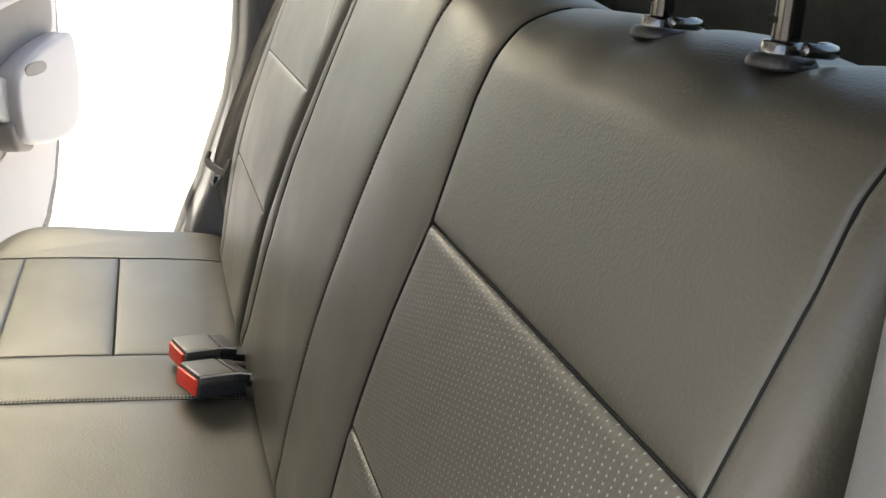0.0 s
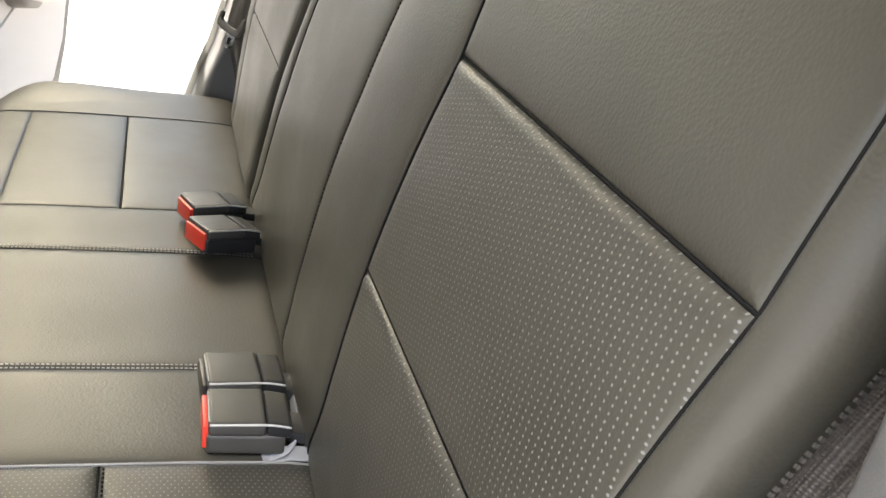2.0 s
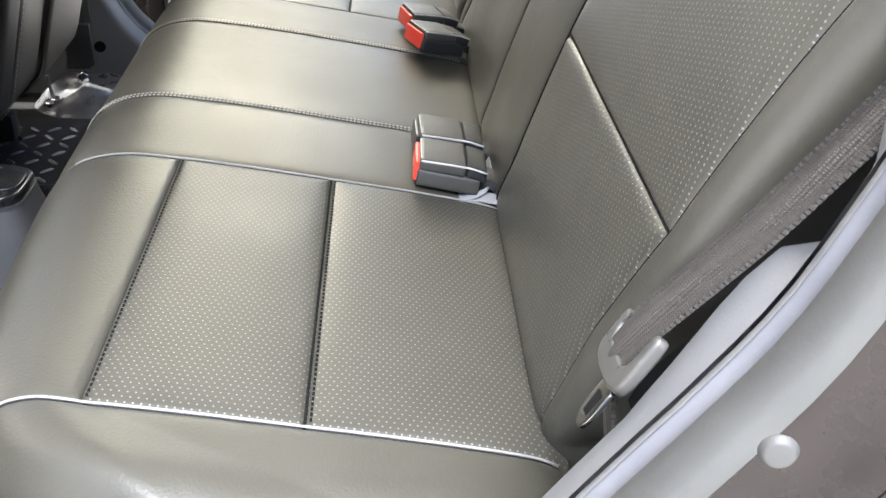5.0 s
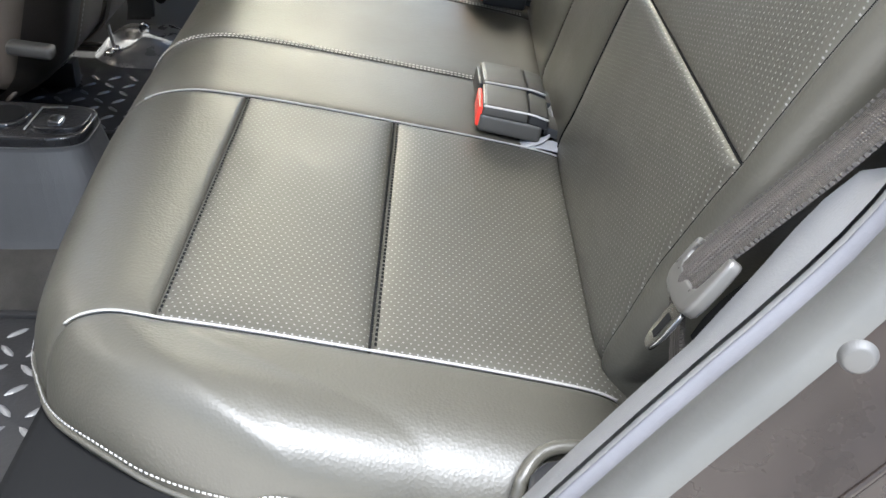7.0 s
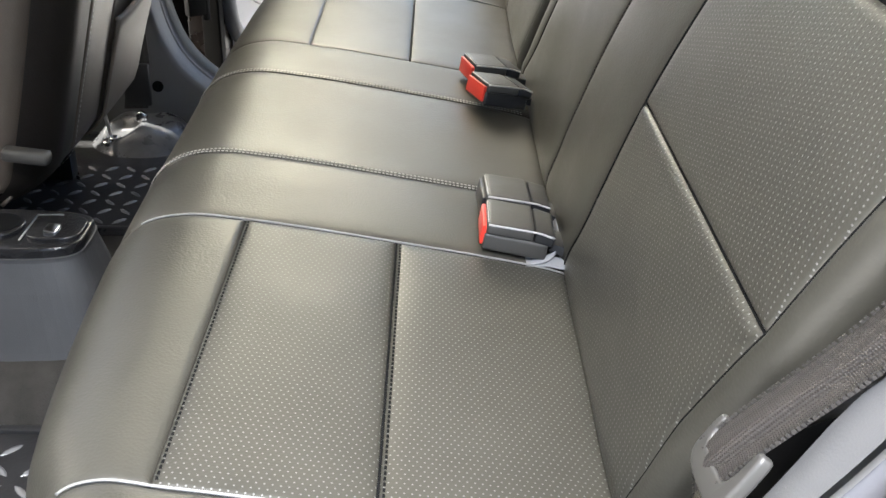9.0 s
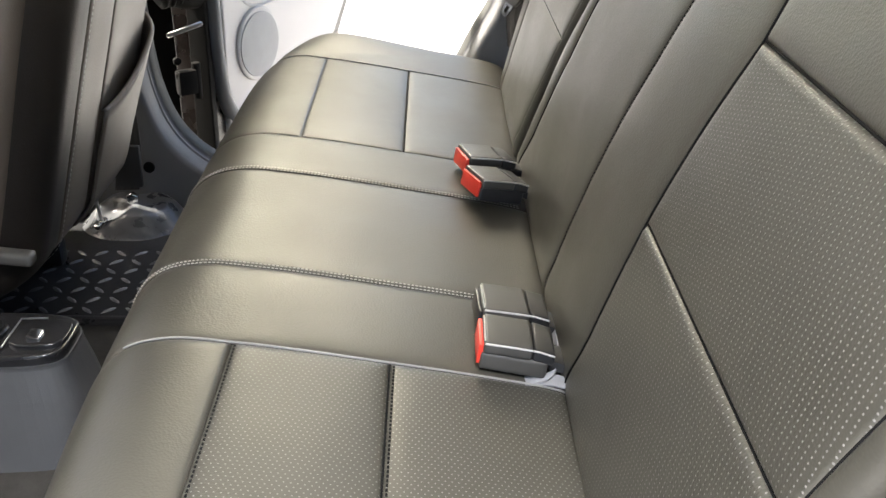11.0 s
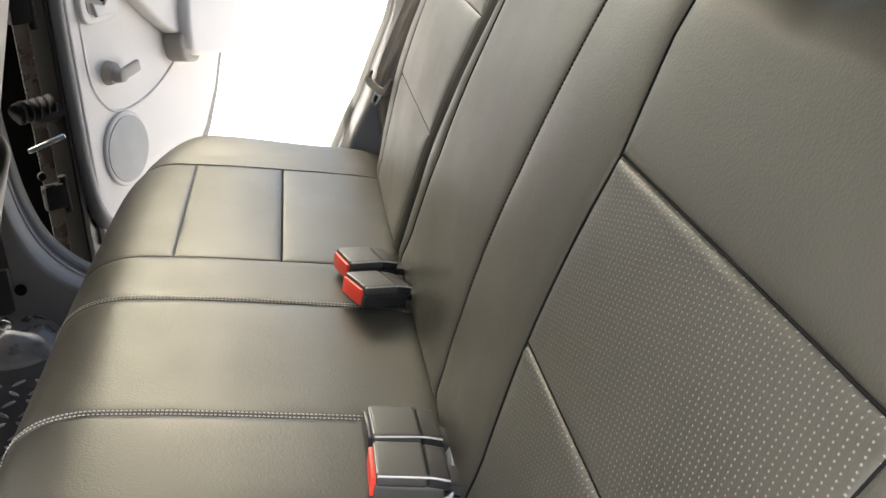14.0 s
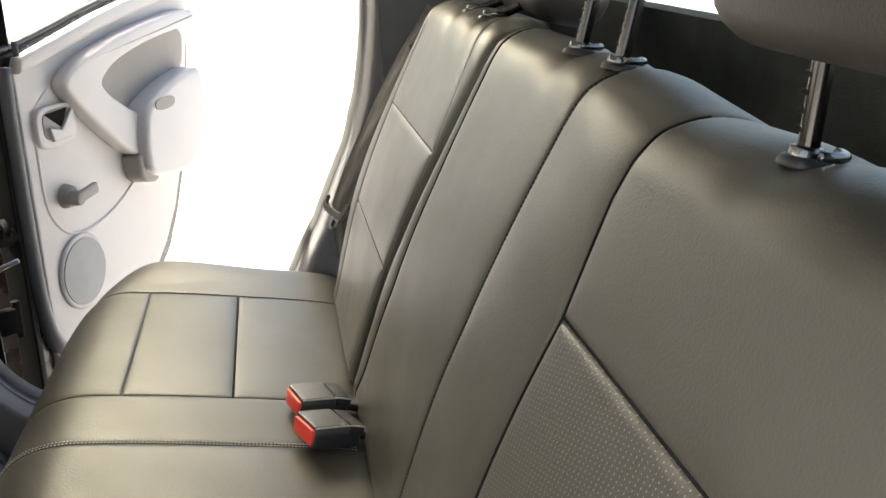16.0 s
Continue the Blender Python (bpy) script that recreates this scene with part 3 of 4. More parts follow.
def seam_line(owner, surface, line, r=0.0013, lift=-0.0008):
    # thin near-black tube that draws the shade in the groove
    welt("seam_shade", surface, line, r, DARK_THREAD_SHADE, owner, lift=lift, n=240)


up = np.linspace(0.05, back_s(0.815), 120)
seam_line(back_near, back_point, [(float(near_out(q)), q) for q in up], 0.0012, -0.0022)
seam_line(back_near, back_point, [(float(edge_a(q)), q) for q in up], 0.0010, 0.0)
seam_line(back_near, back_point, [(float(edge_b(q)), q) for q in up], 0.0010, 0.0)
seam_line(back_near, back_point, [(float(edge_c(q)), q) for q in up], 0.0010, 0.0)
for q in (Z1, Z2):
    seam_line(back_near, back_point, [(float(near_out(q)), q), (0.1, q), (float(edge_a(q)), q)], 0.0012, -0.0022)
    seam_line(back_far, back_point, [(float(edge_d(q)), q), (1.05, q), (float(far_out(q)), q)], 0.0010, -0.0012)
for y0, y1, r in ((Y_A, Y_B, 0.0010), (Y_E, Y_F, 0.0016)):
    seam_line(cushion, cushion_point, [(y0, S_MID), ((y0 + y1) / 2, S_MID), (y1, S_MID)], r, -0.0012)

# ---- the cab's shell ----
ground = obj("ground", [(-60, -60, -0.42), (60, -60, -0.42), (60, 60, -0.42), (-60, 60, -0.42)], [(0, 1, 2, 3)], CONCRETE)
tagged(ground, "pale sunlit concrete ground outside the car", "ground", kind="structure")
floor = part("floor", box((2.0, 1.72, 0.04), 0.005, 1, pose(-0.75, MID, -0.022)), CARPET)
tagged(floor, "dark carpeted floor of the car", "floor", kind="structure")


def shell(name, size, place, material, label, category, turn=0.0):
    ob = part(name, box(size, 0.008, 2, pose(*place, 0, turn, 0)), material)
    return tagged(ob, label, category, kind="structure")


shell("ceiling", (2.35, 1.90, 0.03), (-0.72, MID, 1.27), HEADLINER, "pale fabric headliner of the roof", "ceiling")
shell("wall_rear", (0.04, 1.84, 0.80), (0.44, MID, 0.42), WALL_CARPET, "black carpeted rear wall behind the seats", "wall")
shell("wall_front", (0.06, 1.84, 1.06), (-1.85, MID, 0.51), BLACK, "dark dashboard closing the front of the cab", "wall")
shell("trim_rear_header", (0.04, 1.84, 0.10), (0.44, MID, 1.21), HEADLINER, "pale header above the rear window", "trim")
rear_glass = tagged(part("window_1", box((0.005, 1.78, 0.34), 0.001, 1, pose(0.445, MID, 0.99)), GLASS), "clear rear window glass above the carpeted wall", "window", kind="structure")
rear_glass.visible_shadow = False

# door openings: one loop in the car's x and z
LOOP = np.array([(0.105, 0.90), (0.100, 0.80), (0.088, 0.715), (0.073, 0.654), (0.057, 0.612), (0.036, 0.567), (0.004, 0.520), (-0.011, 0.500), (-0.050, 0.446), (-0.100, 0.372), (-0.155, 0.275), (-0.21, 0.17), (-0.28, 0.10), (-0.40, 0.085), (-0.51, 0.10), (-0.585, 0.145), (-0.632, 0.22), (-0.655, 0.35), (-0.663, 0.60), (-0.655, 0.95), (-0.62, 1.11), (-0.52, 1.17), (-0.25, 1.19), (0.0, 1.15), (0.075, 1.05), (0.105, 0.90)])
LOOP = spline(LOOP, 181)[:-1]


def loop_frames(y, out):
    loop = LOOP.copy()
    if out > 0:
        # the far opening's rear edge stands steeper
        lean = np.interp(loop[:, 1], (0.12, 0.30, 0.42, 0.53, 0.61, 0.70, 0.85), (0.0, 0.050, 0.040, 0.010, -0.007, -0.014, -0.018))
        loop[:, 0] += lean * np.clip((loop[:, 0] + 0.35) / 0.15, 0, 1)
    nxt, prv = np.roll(loop, -1, 0), np.roll(loop, 1, 0)
    t = nxt - prv
    t /= np.linalg.norm(t, axis=1)[:, None]
    frames = []
    for (x, z), (tx, tz) in zip(loop, t):
        # away from the middle of the opening
        n = np.array((tz, 0.0, -tx))
        if n[0] * (x + 0.28) + n[2] * (z - 0.65) < 0:
            n = -n
        frames.append((np.array((x, y, z)), n, np.array((0.0, out, 0.0))))
    return frames + frames[:1]


def body_side(name, y, out, label):
    wall = empty(name, label, "wall", kind="structure")
    fr = loop_frames(y, out)
    def notch(o):
        if out > 0 or o[0] < -0.1:
            return 0.0
        return 0.024 * min(1, max(0, (o[2] - 0.575) / 0.012)) * min(1, max(0, (0.640 - o[2]) / 0.04))

    def crest(o):
        # the trim swells inwards below the notch
        if out > 0 or o[0] < -0.1:
            return 0.0
        return min(1, max(0, (o[2] - 0.49) / 0.06)) * min(1, max(0, (0.600 - o[2]) / 0.025))

    trim_fr = [n * (notch(o) - 0.005 * crest(o)) - v * 0.006 * crest(o) for o, n, v in fr]
    trim_profile = ((0.30, -0.066, 1), (0.07, -0.075, 1), (0.038, -0.079, 1), (0.031, -0.078, 1), (0.027, -0.073, 1), (0.0225, -0.058, 0.4), (0.018, -0.0455, 0))
    verts = [o + n * a + v * b + shift * k for a, b, k in trim_profile for (o, n, v), shift in zip(fr, trim_fr)]
    obj("trim_panel", verts, grid_faces(len(trim_profile), len(fr)), TRIM, wall, "grey plastic trim around the door opening")
    sweep("trim_edge", fr, [(0.062, -0.046), (0.030, -0.044), (0.0163, -0.040), (0.0163, -0.036)], TRIM, wall)
    sweep("seal_channel", fr, [(0.0165, -0.038), (0.021, -0.035), (0.0215, -0.028), (0.018, -0.022), (0.0145, -0.020)], CHANNEL, wall, "dark grey rubber channel")
    sweep("door_seal", fr, [(0.0155, -0.021), (0.011, -0.016), (0.0085, -0.007), (0.0075, 0.002), (0.009, 0.009), (0.012, 0.013), (0.019, 0.014)], SEAL, wall, "pale worn rubber door seal")
    sweep("door_jamb", fr, [(0.018, 0.0135), (0.024, 0.017), (0.045, 0.026), (0.052, 0.035), (0.058, 0.037), (0.085, 0.046), (0.093, 0.060), (0.13, 0.072), (0.20, 0.09)], PAINT, wall, "glossy dark brown painted door jamb")
    for a, b, r in ((0.054, 0.0365, 0.0018), (0.075, 0.0435, 0.0012), (0.100, 0.0640, 0.0022)):
        p = np.array([o + n * a + v * b for o, n, v in fr])
        tube("sealer_bead", p, r, BEAD if r > 0.002 else PAINT, wall, n=len(p), smooth_path=False)
    # outer skin
    ring = []
    for o, n, v in fr[:-1]:
        ring.append(o + n * 0.20 + v * 0.09)
    outer = []
    for p in ring:
        d = np.array((p[0] + 0.28, p[2] - 0.65))
        k = min((0.80 if d[0] > 0 else 0.60) / (abs(d[0]) + 1e-9), (0.66 if d[1] > 0 else 0.82) / (abs(d[1]) + 1e-9))
        k = max(k, 1.0)
        outer.append(np.array((-0.28 + d[0] * k, p[1], 0.65 + d[1] * k)))
    n = len(ring)
    faces = [(i, (i + 1) % n, n + (i + 1) % n, n + i) for i in range(n)]
    solid(obj("outer_skin", ring + outer, faces, PAINT, wall, "dark brown painted body side", smooth=False), 0.012, 0.0)
    return wall


NEAR_Y, FAR_Y = -0.23, 1.545
wall_near = body_side("wall_near", NEAR_Y, -1.0, "car body side around the open rear door, brown paint and grey trim")
wall_far = body_side("wall_far", FAR_Y, 1.0, "car body side around the far open door, brown paint and grey trim")
for name, y in (("wall_front_near", -0.30), ("wall_front_far", 1.60)):
    shell(name, (1.05, 0.05, 1.06), (-1.34, y, 0.42), TRIM, "grey lower side of the front door opening", "wall")

shell("trim_quarter", (0.34, 0.012, 0.72), (0.285, 1.452, 0.92), DARK_TRIM, "dark quarter trim behind the far seat belt", "trim")

# pin of the door jamb and the stamped crease below it
plug = tagged(part("jamb_plug", rod(0.0078, 0.004, pose(0.028, -0.268, 0.547) @ pose(0, 0, 0, 90, 0, -12), 32, 0.0055, 0.0012), PLUG), "silver round plug in the brown door jamb", "plug")
grille = empty("quarter_vent", "black meshed air vent beside the rear seat", "vent")
part("vent_body", box((0.060, 0.004, 0.060), 0.001, 1, pose(0.150, -0.122, 0.572, 0, 36, 0)), VOID, grille)
for i in range(9):
    for j in range(4):
        part("vent_slat", box((0.004, 0.004, 0.004), 0.001, 1, pose(0.124 + i * 0.0042 + j * 0.006, -0.125, 0.562 + i * 0.0056 - j * 0.0045, 0, 36, 0)), SHADE_BLACK, grille)

# ---- buckles ----
def buckle(place, turn, tilt=0.0, red=True, name="belt_buckle", label="", case=None):
    b = empty(name, label, "seat belt buckle", "seat belt buckles")
    m = pose(*place, 0, tilt, turn)

    def fall(bm):
        # x: length (front is minus), y: width; the heel slopes down and narrows
        for v in bm.verts:
            v.co.z -= 0.16 * max(0.0, v.co.x - 0.014)
            v.co.y *= 1 - 0.8 * max(0.0, v.co.x - 0.014)
        return bm

    def slab(x0, x1, width, z0, z1, bevel):
        bm = box((x1 - x0, width, z1 - z0), bevel, 3, pose((x0 + x1) / 2, 0, (z0 + z1) / 2))
        return fall(bm)

    part("case", slab(-0.034, 0.028, 0.054, -0.014, 0.004, 0.004), case or BUCKLE, b, "moulded lower case")
    part("cover", slab(-0.033, 0.012, 0.056, 0.0022, 0.0145, 0.004), BUCKLE, b, "grey plastic cover")
    part("heel", slab(0.0122, 0.033, 0.053, 0.0010, 0.0140, 0.004), BLACK, b, "darker sloping heel")
    if red:
        part("release_button", box((0.005, 0.049, 0.020), 0.002, 2, pose(-0.0345, 0, 0.0)), RED, b, "red release button")
    else:
        part("slot_face", box((0.005, 0.049, 0.020), 0.002, 2, pose(-0.0345, 0, 0.0)), BLACK, b, "black slot face")
    # edge highlights, modelled as thin pale strips
    tube("glint_strip", [(-0.032, -0.0270, 0.0128), (-0.010, -0.0272, 0.0130), (0.014, -0.0272, 0.0128), (0.024, -0.0268, 0.0112), (0.032, -0.0262, 0.0095)], 0.0011, EDGE_GLINT, b, "pale strip for the highlight along the edge", n=20, seg=6)
    part("glint_strip", box((0.0014, 0.046, 0.0014), 0.0005, 1, pose(-0.0322, 0, 0.0138)), EDGE_GLINT, b)
    part("stalk", box((0.05, 0.034, 0.010), 0.003, 2, pose(0.055, 0, -0.010, 0, 12, 0)), BLACK, b, "dark webbing stalk")
    b.matrix_world = m
    return b


TILT_C = 9.0
buckle((-0.046, 0.441, 0.3585), 2, TILT_C, False, label="grey plastic belt buckle lying beside its twin on the cushion")
buckle((-0.047, 0.375, 0.3600), -1, TILT_C, label="grey plastic belt buckle with red button, lying on the cushion")
buckle((-0.052, 0.845, 0.3620), 16, TILT_C, label="grey belt buckle with red button beside the split of the seat", case=BLACK)
buckle((-0.044, 0.760, 0.3640), 22, TILT_C + 3, label="tilted grey belt buckle with bright red button", case=BLACK)
tab = empty("strap_loop", "pale grey cloth strap loop tucked in the seat crease", "strap")
ribbon("loop", [(-0.034, 0.350, 0.338), (-0.018, 0.351, 0.343), (-0.010, 0.362, 0.346), (-0.008, 0.385, 0.347), (-0.007, 0.415, 0.345), (-0.006, 0.45, 0.343)], [(0.3, 1, 0.3), (0.5, 1, 0.6), (0.6, 0.4, 1), (0.7, 0.2, 1), (0.7, 0, 1), (0.7, 0, 1)], 0.009, 0.0018, LIGHT_WEB, tab, n=30)
ribbon("loop_tail", [(-0.040, 0.354, 0.3375), (-0.020, 0.353, 0.338), (0.0, 0.349, 0.336)], [(0, 1, 0.2)] * 3, 0.016, 0.002, LIGHT_WEB, tab, n=12)

# ---- belts ----
def edge_ticks(name, points, wide, width, material, parent, n=70):
    """Short pale threads along both edges of a strap, joined."""
    p, w = spline(points, 500), spline(wide, 500)
    w /= np.linalg.norm(w, axis=1)[:, None]
    tan = np.gradient(p, axis=0)
    tan /= np.linalg.norm(tan, axis=1)[:, None]
    nor = np.cross(tan, w)
    length = np.r_[0, np.cumsum(np.linalg.norm(np.diff(p, axis=0), axis=1))]
    verts, faces = [], []
    for u in np.arange(0.003, length[-1], 0.0032):
        k = int(np.searchsorted(length, u))
        for side in (-1, 1):
            c = p[k] + w[k] * side * width * 0.492
            b = len(verts)
            for e, g in ((-0.0009, -1), (0.0009, -1), (0.0009, 1), (-0.0009, 1)):
                for h in (-0.0012, 0.0012):
                    verts.append(c + tan[k] * e + w[k] * g * 0.0007 + nor[k] * h)
            faces += [(b + 1, b + 3, b + 5, b + 7), (b, b + 6, b + 4, b + 2), (b, b + 2, b + 3, b + 1), (b + 2, b + 4, b + 5, b + 3), (b + 4, b + 6, b + 7, b + 5), (b + 6, b, b + 1, b + 7)]
    return obj(name, verts, faces, material, parent, smooth=False)


def seat_belt(label, points, wide, tongue, up, scale=1.0, fold=0.0):
    b = empty("seat_belt", label, "seat belt", "rear seat belts")
    ribbon("webbing", points, wide, 0.050, 0.0016, WEB, b, "brown-grey woven webbing", n=70, wrinkle=0.0008, fold=fold)
    tagged(edge_ticks("edge_stitching", points, wide, 0.050, DIM_THREAD, b), kind="stuff")
    x = Vector(wide[0]).normalized()
    y = (Vector(up) - x * Vector(up).dot(x)).normalized()
    z = x.cross(y)
    m = Matrix.Translation(tongue) @ Matrix((x, y, z)).transposed().to_4x4() @ Matrix.Scale(scale, 4)
    # slotted grip round the webbing, open towards the door, then the blade
    grip = rounded([(-0.036, 0.012), (-0.027, 0.012), (-0.026, -0.006), (0.026, -0.006), (0.031, 0.006), (0.033, 0.022), (0.042, 0.022), (0.042, -0.004), (0.036, -0.020), (-0.036, -0.022)], 2)
    part("tongue_grip", prism(grip, 0.008, 0.0025, m @ pose(0, 0, -0.004)), TONGUE, b, "grey moulded tongue grip")
    part("tongue_blade", prism(rounded([(0.004, -0.016), (0.032, -0.016), (0.030, -0.040), (0.024, -0.048), (0.012, -0.048), (0.005, -0.040)], 2), 0.003, 0.001, m @ pose(0, 0, -0.0015)), DARK_STEEL, b, "bright metal tongue blade")
    # the slot's dark inside, drawn as a black piece
    part("blade_slot", prism([(0.013, -0.026), (0.023, -0.026), (0.022, -0.040), (0.014, -0.040)], 0.0042, 0.0, m @ pose(0, 0, -0.0021)), VOID, b)
    return b


seat_belt("brown-grey folded seat belt with grey tongue beside the near door", [(0.215, -0.160, 0.795), (0.150, -0.148, 0.698), (0.085, -0.135, 0.598), (0.058, -0.130, 0.558), (0.032, -0.120, 0.519), (0.012, -0.112, 0.488), (0.006, -0.108, 0.468), (0.016, -0.106, 0.40)],
          [(-0.10, -0.96, 0.24)] * 8, (0.013, -0.114, 0.486), (0.52, -0.10, 0.85), 0.92, 0.0046)
seat_belt("grey seat belt with metal tongue beside the far open door", [(0.205, 1.375, 0.80), (0.138, 1.375, 0.70), (0.070, 1.375, 0.575), (0.028, 1.372, 0.485), (0.020, 1.370, 0.44), (0.025, 1.365, 0.37)],
          [(0.5, -0.85, -0.3)] * 6, (0.012, 1.366, 0.478), (0.42, 0.0, 0.87), 0.80)

# ---- headrests ----
def headrest(y, x, z, width, rise, label, posts):
    gz = 0.0 if y < 0.3 else 0.014
    h = empty("headrest", label, "headrest", "rear headrests")
    bm = box((0.085, width, 0.17), 0.036, 6)
    for v in bm.verts:
        v.co.x += 0.012 * (1 - (v.co.z / 0.085) ** 2) * (1 if v.co.x > 0 else -1)
        v.co.y *= 1 - 0.12 * max(0, v.co.z / 0.085)
    bmesh.ops.transform(bm, matrix=pose(x, y, z + 0.085, 0, 14, 0), verts=bm.verts[:])
    part("cushion", bm, HEADREST, h, "brown-black leatherette headrest cushion")
    for py in posts:
        foot, top = Vector((0.206, py, 0.803 + gz)), Vector((x - 0.004, py, z + 0.04))
        axis = top - foot
        q = axis.to_track_quat("Z", "Y").to_matrix().to_4x4()
        mid = Matrix.Translation((foot + top) / 2) @ q
        post = part("post", rod(0.0062, axis.length, mid, 20), POST, h, "chrome post with locking notches")
        for k in range(int((axis.length - 0.012) / 0.0098)):
            c = foot + axis.normalized() * (0.018 + 0.0098 * k)
            part("notch", box((0.009, 0.0075, 0.0042), 0.001, 1, Matrix.Translation(c + Vector((-0.0026, 0.0026, 0.0))) @ q), SHADE_BLACK, post)
        guide = part("guide", rod(0.0165, 0.007, pose(0.206, py, 0.803 + gz, 0, 10, 0), 32, 0.014, 0.003), BLACK, h, "dark grey guide sleeve")
        part("collar", rod(0.0105, 0.008, pose(0.206, py, 0.808 + gz, 0, 10, 0), 28, 0.0095, 0.002), DARK_STEEL, guide)
        catch = [(0.0165 * math.cos(a), 0.0165 * math.sin(a), 0) for a in np.linspace(-1.9, 0.2, 9)]
        tube("catch", [pose(0.207, py - 0.006, 0.810 + gz, 0, 10, 0) @ Vector(c) for c in catch], 0.0032, DARK_STEEL, guide, n=20)
    return h


headrest(0.066, 0.222, 0.857, 0.25, 0.06, "brown leatherette headrest raised on notched chrome posts", (0.140, 0.024))
headrest(0.495, 0.250, 0.925, 0.26, 0.12, "brown leatherette centre headrest raised high on chrome posts", (0.560, 0.448))
headrest(0.990, 0.302, 0.806, 0.27, 0.02, "dark leatherette headrest pushed down on the seat back", (1.06, 0.95))

# ---- floor, tunnel, mats, console ----
tunnel = tagged(part("trim_tunnel", prism([(0.50, 0.0), (0.53, 0.045), (0.565, 0.066), (0.76, 0.066), (0.80, 0.045), (0.83, 0.0)], 1.55, 0.0, Matrix(((0, 0, 1, -1.80), (1, 0, 0, 0), (0, 1, 0, 0), (0, 0, 0, 1)))), CARPET), "dark carpet over the floor tunnel", "carpet", kind="structure")


def floor_mat(label, x0, x1, y0, y1, lug0, lug1, z=0.004):
    mt = empty("rubber_floor_mat", label, "floor mat", "rubber floor mats")
    part("sheet", box((x1 - x0, y1 - y0, 0.008), 0.003, 2, pose((x0 + x1) / 2, (y0 + y1) / 2, z)), RUBBER, mt, "black rubber sheet")
    verts, faces = [], []
    p = 0.036
    for i in range(int((x1 - x0 - 0.02) / p)):
        for j in range(int((lug1 - lug0) / p)):
            a = radians(45 if (i + j) % 2 else -45)
            cx, cy = x0 + 0.02 + i * p, lug0 + p / 2 + j * p
            c, sn = math.cos(a), math.sin(a)
            b = len(verts)
            for u, h in ((-1, 0), (-0.55, 0.8), (0, 1), (0.55, 0.8), (1, 0)):
                w = 0.0042 * math.sqrt(max(0.02, 1 - u * u))
                for e, f in ((-1, 0), (-0.35, 1), (0.35, 1), (1, 0)):
                    lx, ly = u * 0.0145, e * w
                    verts.append((cx + lx * c - ly * sn, cy + lx * sn + ly * c, z + 0.004 + 0.003 * h * f))
            for u in range(4):
                for e in range(3):
                    q = b + u * 4 + e
                    faces.append((q, q + 1, q + 5, q + 4))
    tread = obj("tread", verts, faces, LUG, mt, "raised diamond tread bars")
    tagged(tread, kind="stuff")
    for yy in (y0 + 0.006, y1 - 0.006):
        part("rim", box((x1 - x0, 0.012, 0.008), 0.003, 2, pose((x0 + x1) / 2, yy, z + 0.006)), RUBBER, mt)
    return mt


floor_mat("black rubber floor mat with diamond tread, by the near door", -1.0, -0.38, -0.12, 0.505, 0.265, 0.49)
floor_mat("black rubber floor mat with diamond tread, far footwell", -1.0, -0.40, 1.03, 1.46, 1.05, 1.33)

console = empty("centre_console", "grey plastic centre console end with cup holder and ash drawer", "console")
levels = [(0.060, 0.030), (0.075, 0.026), (0.150, 0.010), (0.188, 0.0), (0.193, 0.0)]
verts, ring_n = [], 48
for z, grow in levels:
    for k in range(ring_n):
        a = 2 * math.pi * k / ring_n
        # rounded plan: long box with a round rear end
        cx, hx, hy, e = -0.735, 0.178 + grow, 0.060 + grow, 0.42
        ca, sa = math.cos(a), math.sin(a)
        verts.append((cx + hx * abs(ca) ** e * (1 if ca > 0 else -1), 0.652 + hy * abs(sa) ** e * (1 if sa > 0 else -1), z))
faces = [(l * ring_n + k, l * ring_n + (k + 1) % ring_n, (l + 1) * ring_n + (k + 1) % ring_n, (l + 1) * ring_n + k) for l in range(len(levels) - 1) for k in range(ring_n)]
faces.append(tuple((len(levels) - 1) * ring_n + k for k in range(ring_n)))
CONSOLE = mat("console_plastic", (0.058, 0.059, 0.062), 0.5)
vary(CONSOLE, (0.058, 0.059, 0.062), 0.1, 14.0, 0.5, 0.06, 0.25, 700.0)
obj("body", verts, faces, CONSOLE, console, "grey tapered console body", smooth=False)


def plan(cx, cy, hx, hy, e=0.42, n=48):
    out = []
    for k in range(n):
        a = 2 * math.pi * k / n
        ca, sa = math.cos(a), math.sin(a)
        out.append((cx + hx * abs(ca) ** e * (1 if ca > 0 else -1), cy + hy * abs(sa) ** e * (1 if sa > 0 else -1)))
    return out


part("top_tray", prism(plan(-0.735, 0.652, 0.176, 0.056), 0.016, 0.004, pose(0, 0, 0.190)), GLOSS, console, "glossy black console top")
part("cup_rim", rod(0.034, 0.006, pose(-0.672, 0.655, 0.208), 36, 0.032, 0.002), GLOSS, console, "round cup holder rim")
# black disc that stands for the shaded depth of the cup holder
part("cup_well", rod(0.027, 0.004, pose(-0.672, 0.655, 0.2105), 32), VOID, console)
part("ash_drawer", prism(rounded([(-0.630, 0.617), (-0.575, 0.619), (-0.562, 0.632), (-0.562, 0.668), (-0.575, 0.682), (-0.630, 0.682)], 2), 0.007, 0.002, pose(0, 0, 0.204)), GLOSS, console, "black drawer lid")
tube("lid_line", [(-0.632, 0.615, 0.2095), (-0.632, 0.684, 0.2095), (-0.600, 0.686, 0.2095)], 0.0011, STEEL, console, n=16, smooth_path=False)
part("drawer_catch", box((0.016, 0.022, 0.006), 0.002, 2, pose(-0.600, 0.640, 0.2125, 0, 10, 0)), CHROME, console, "chrome catch")

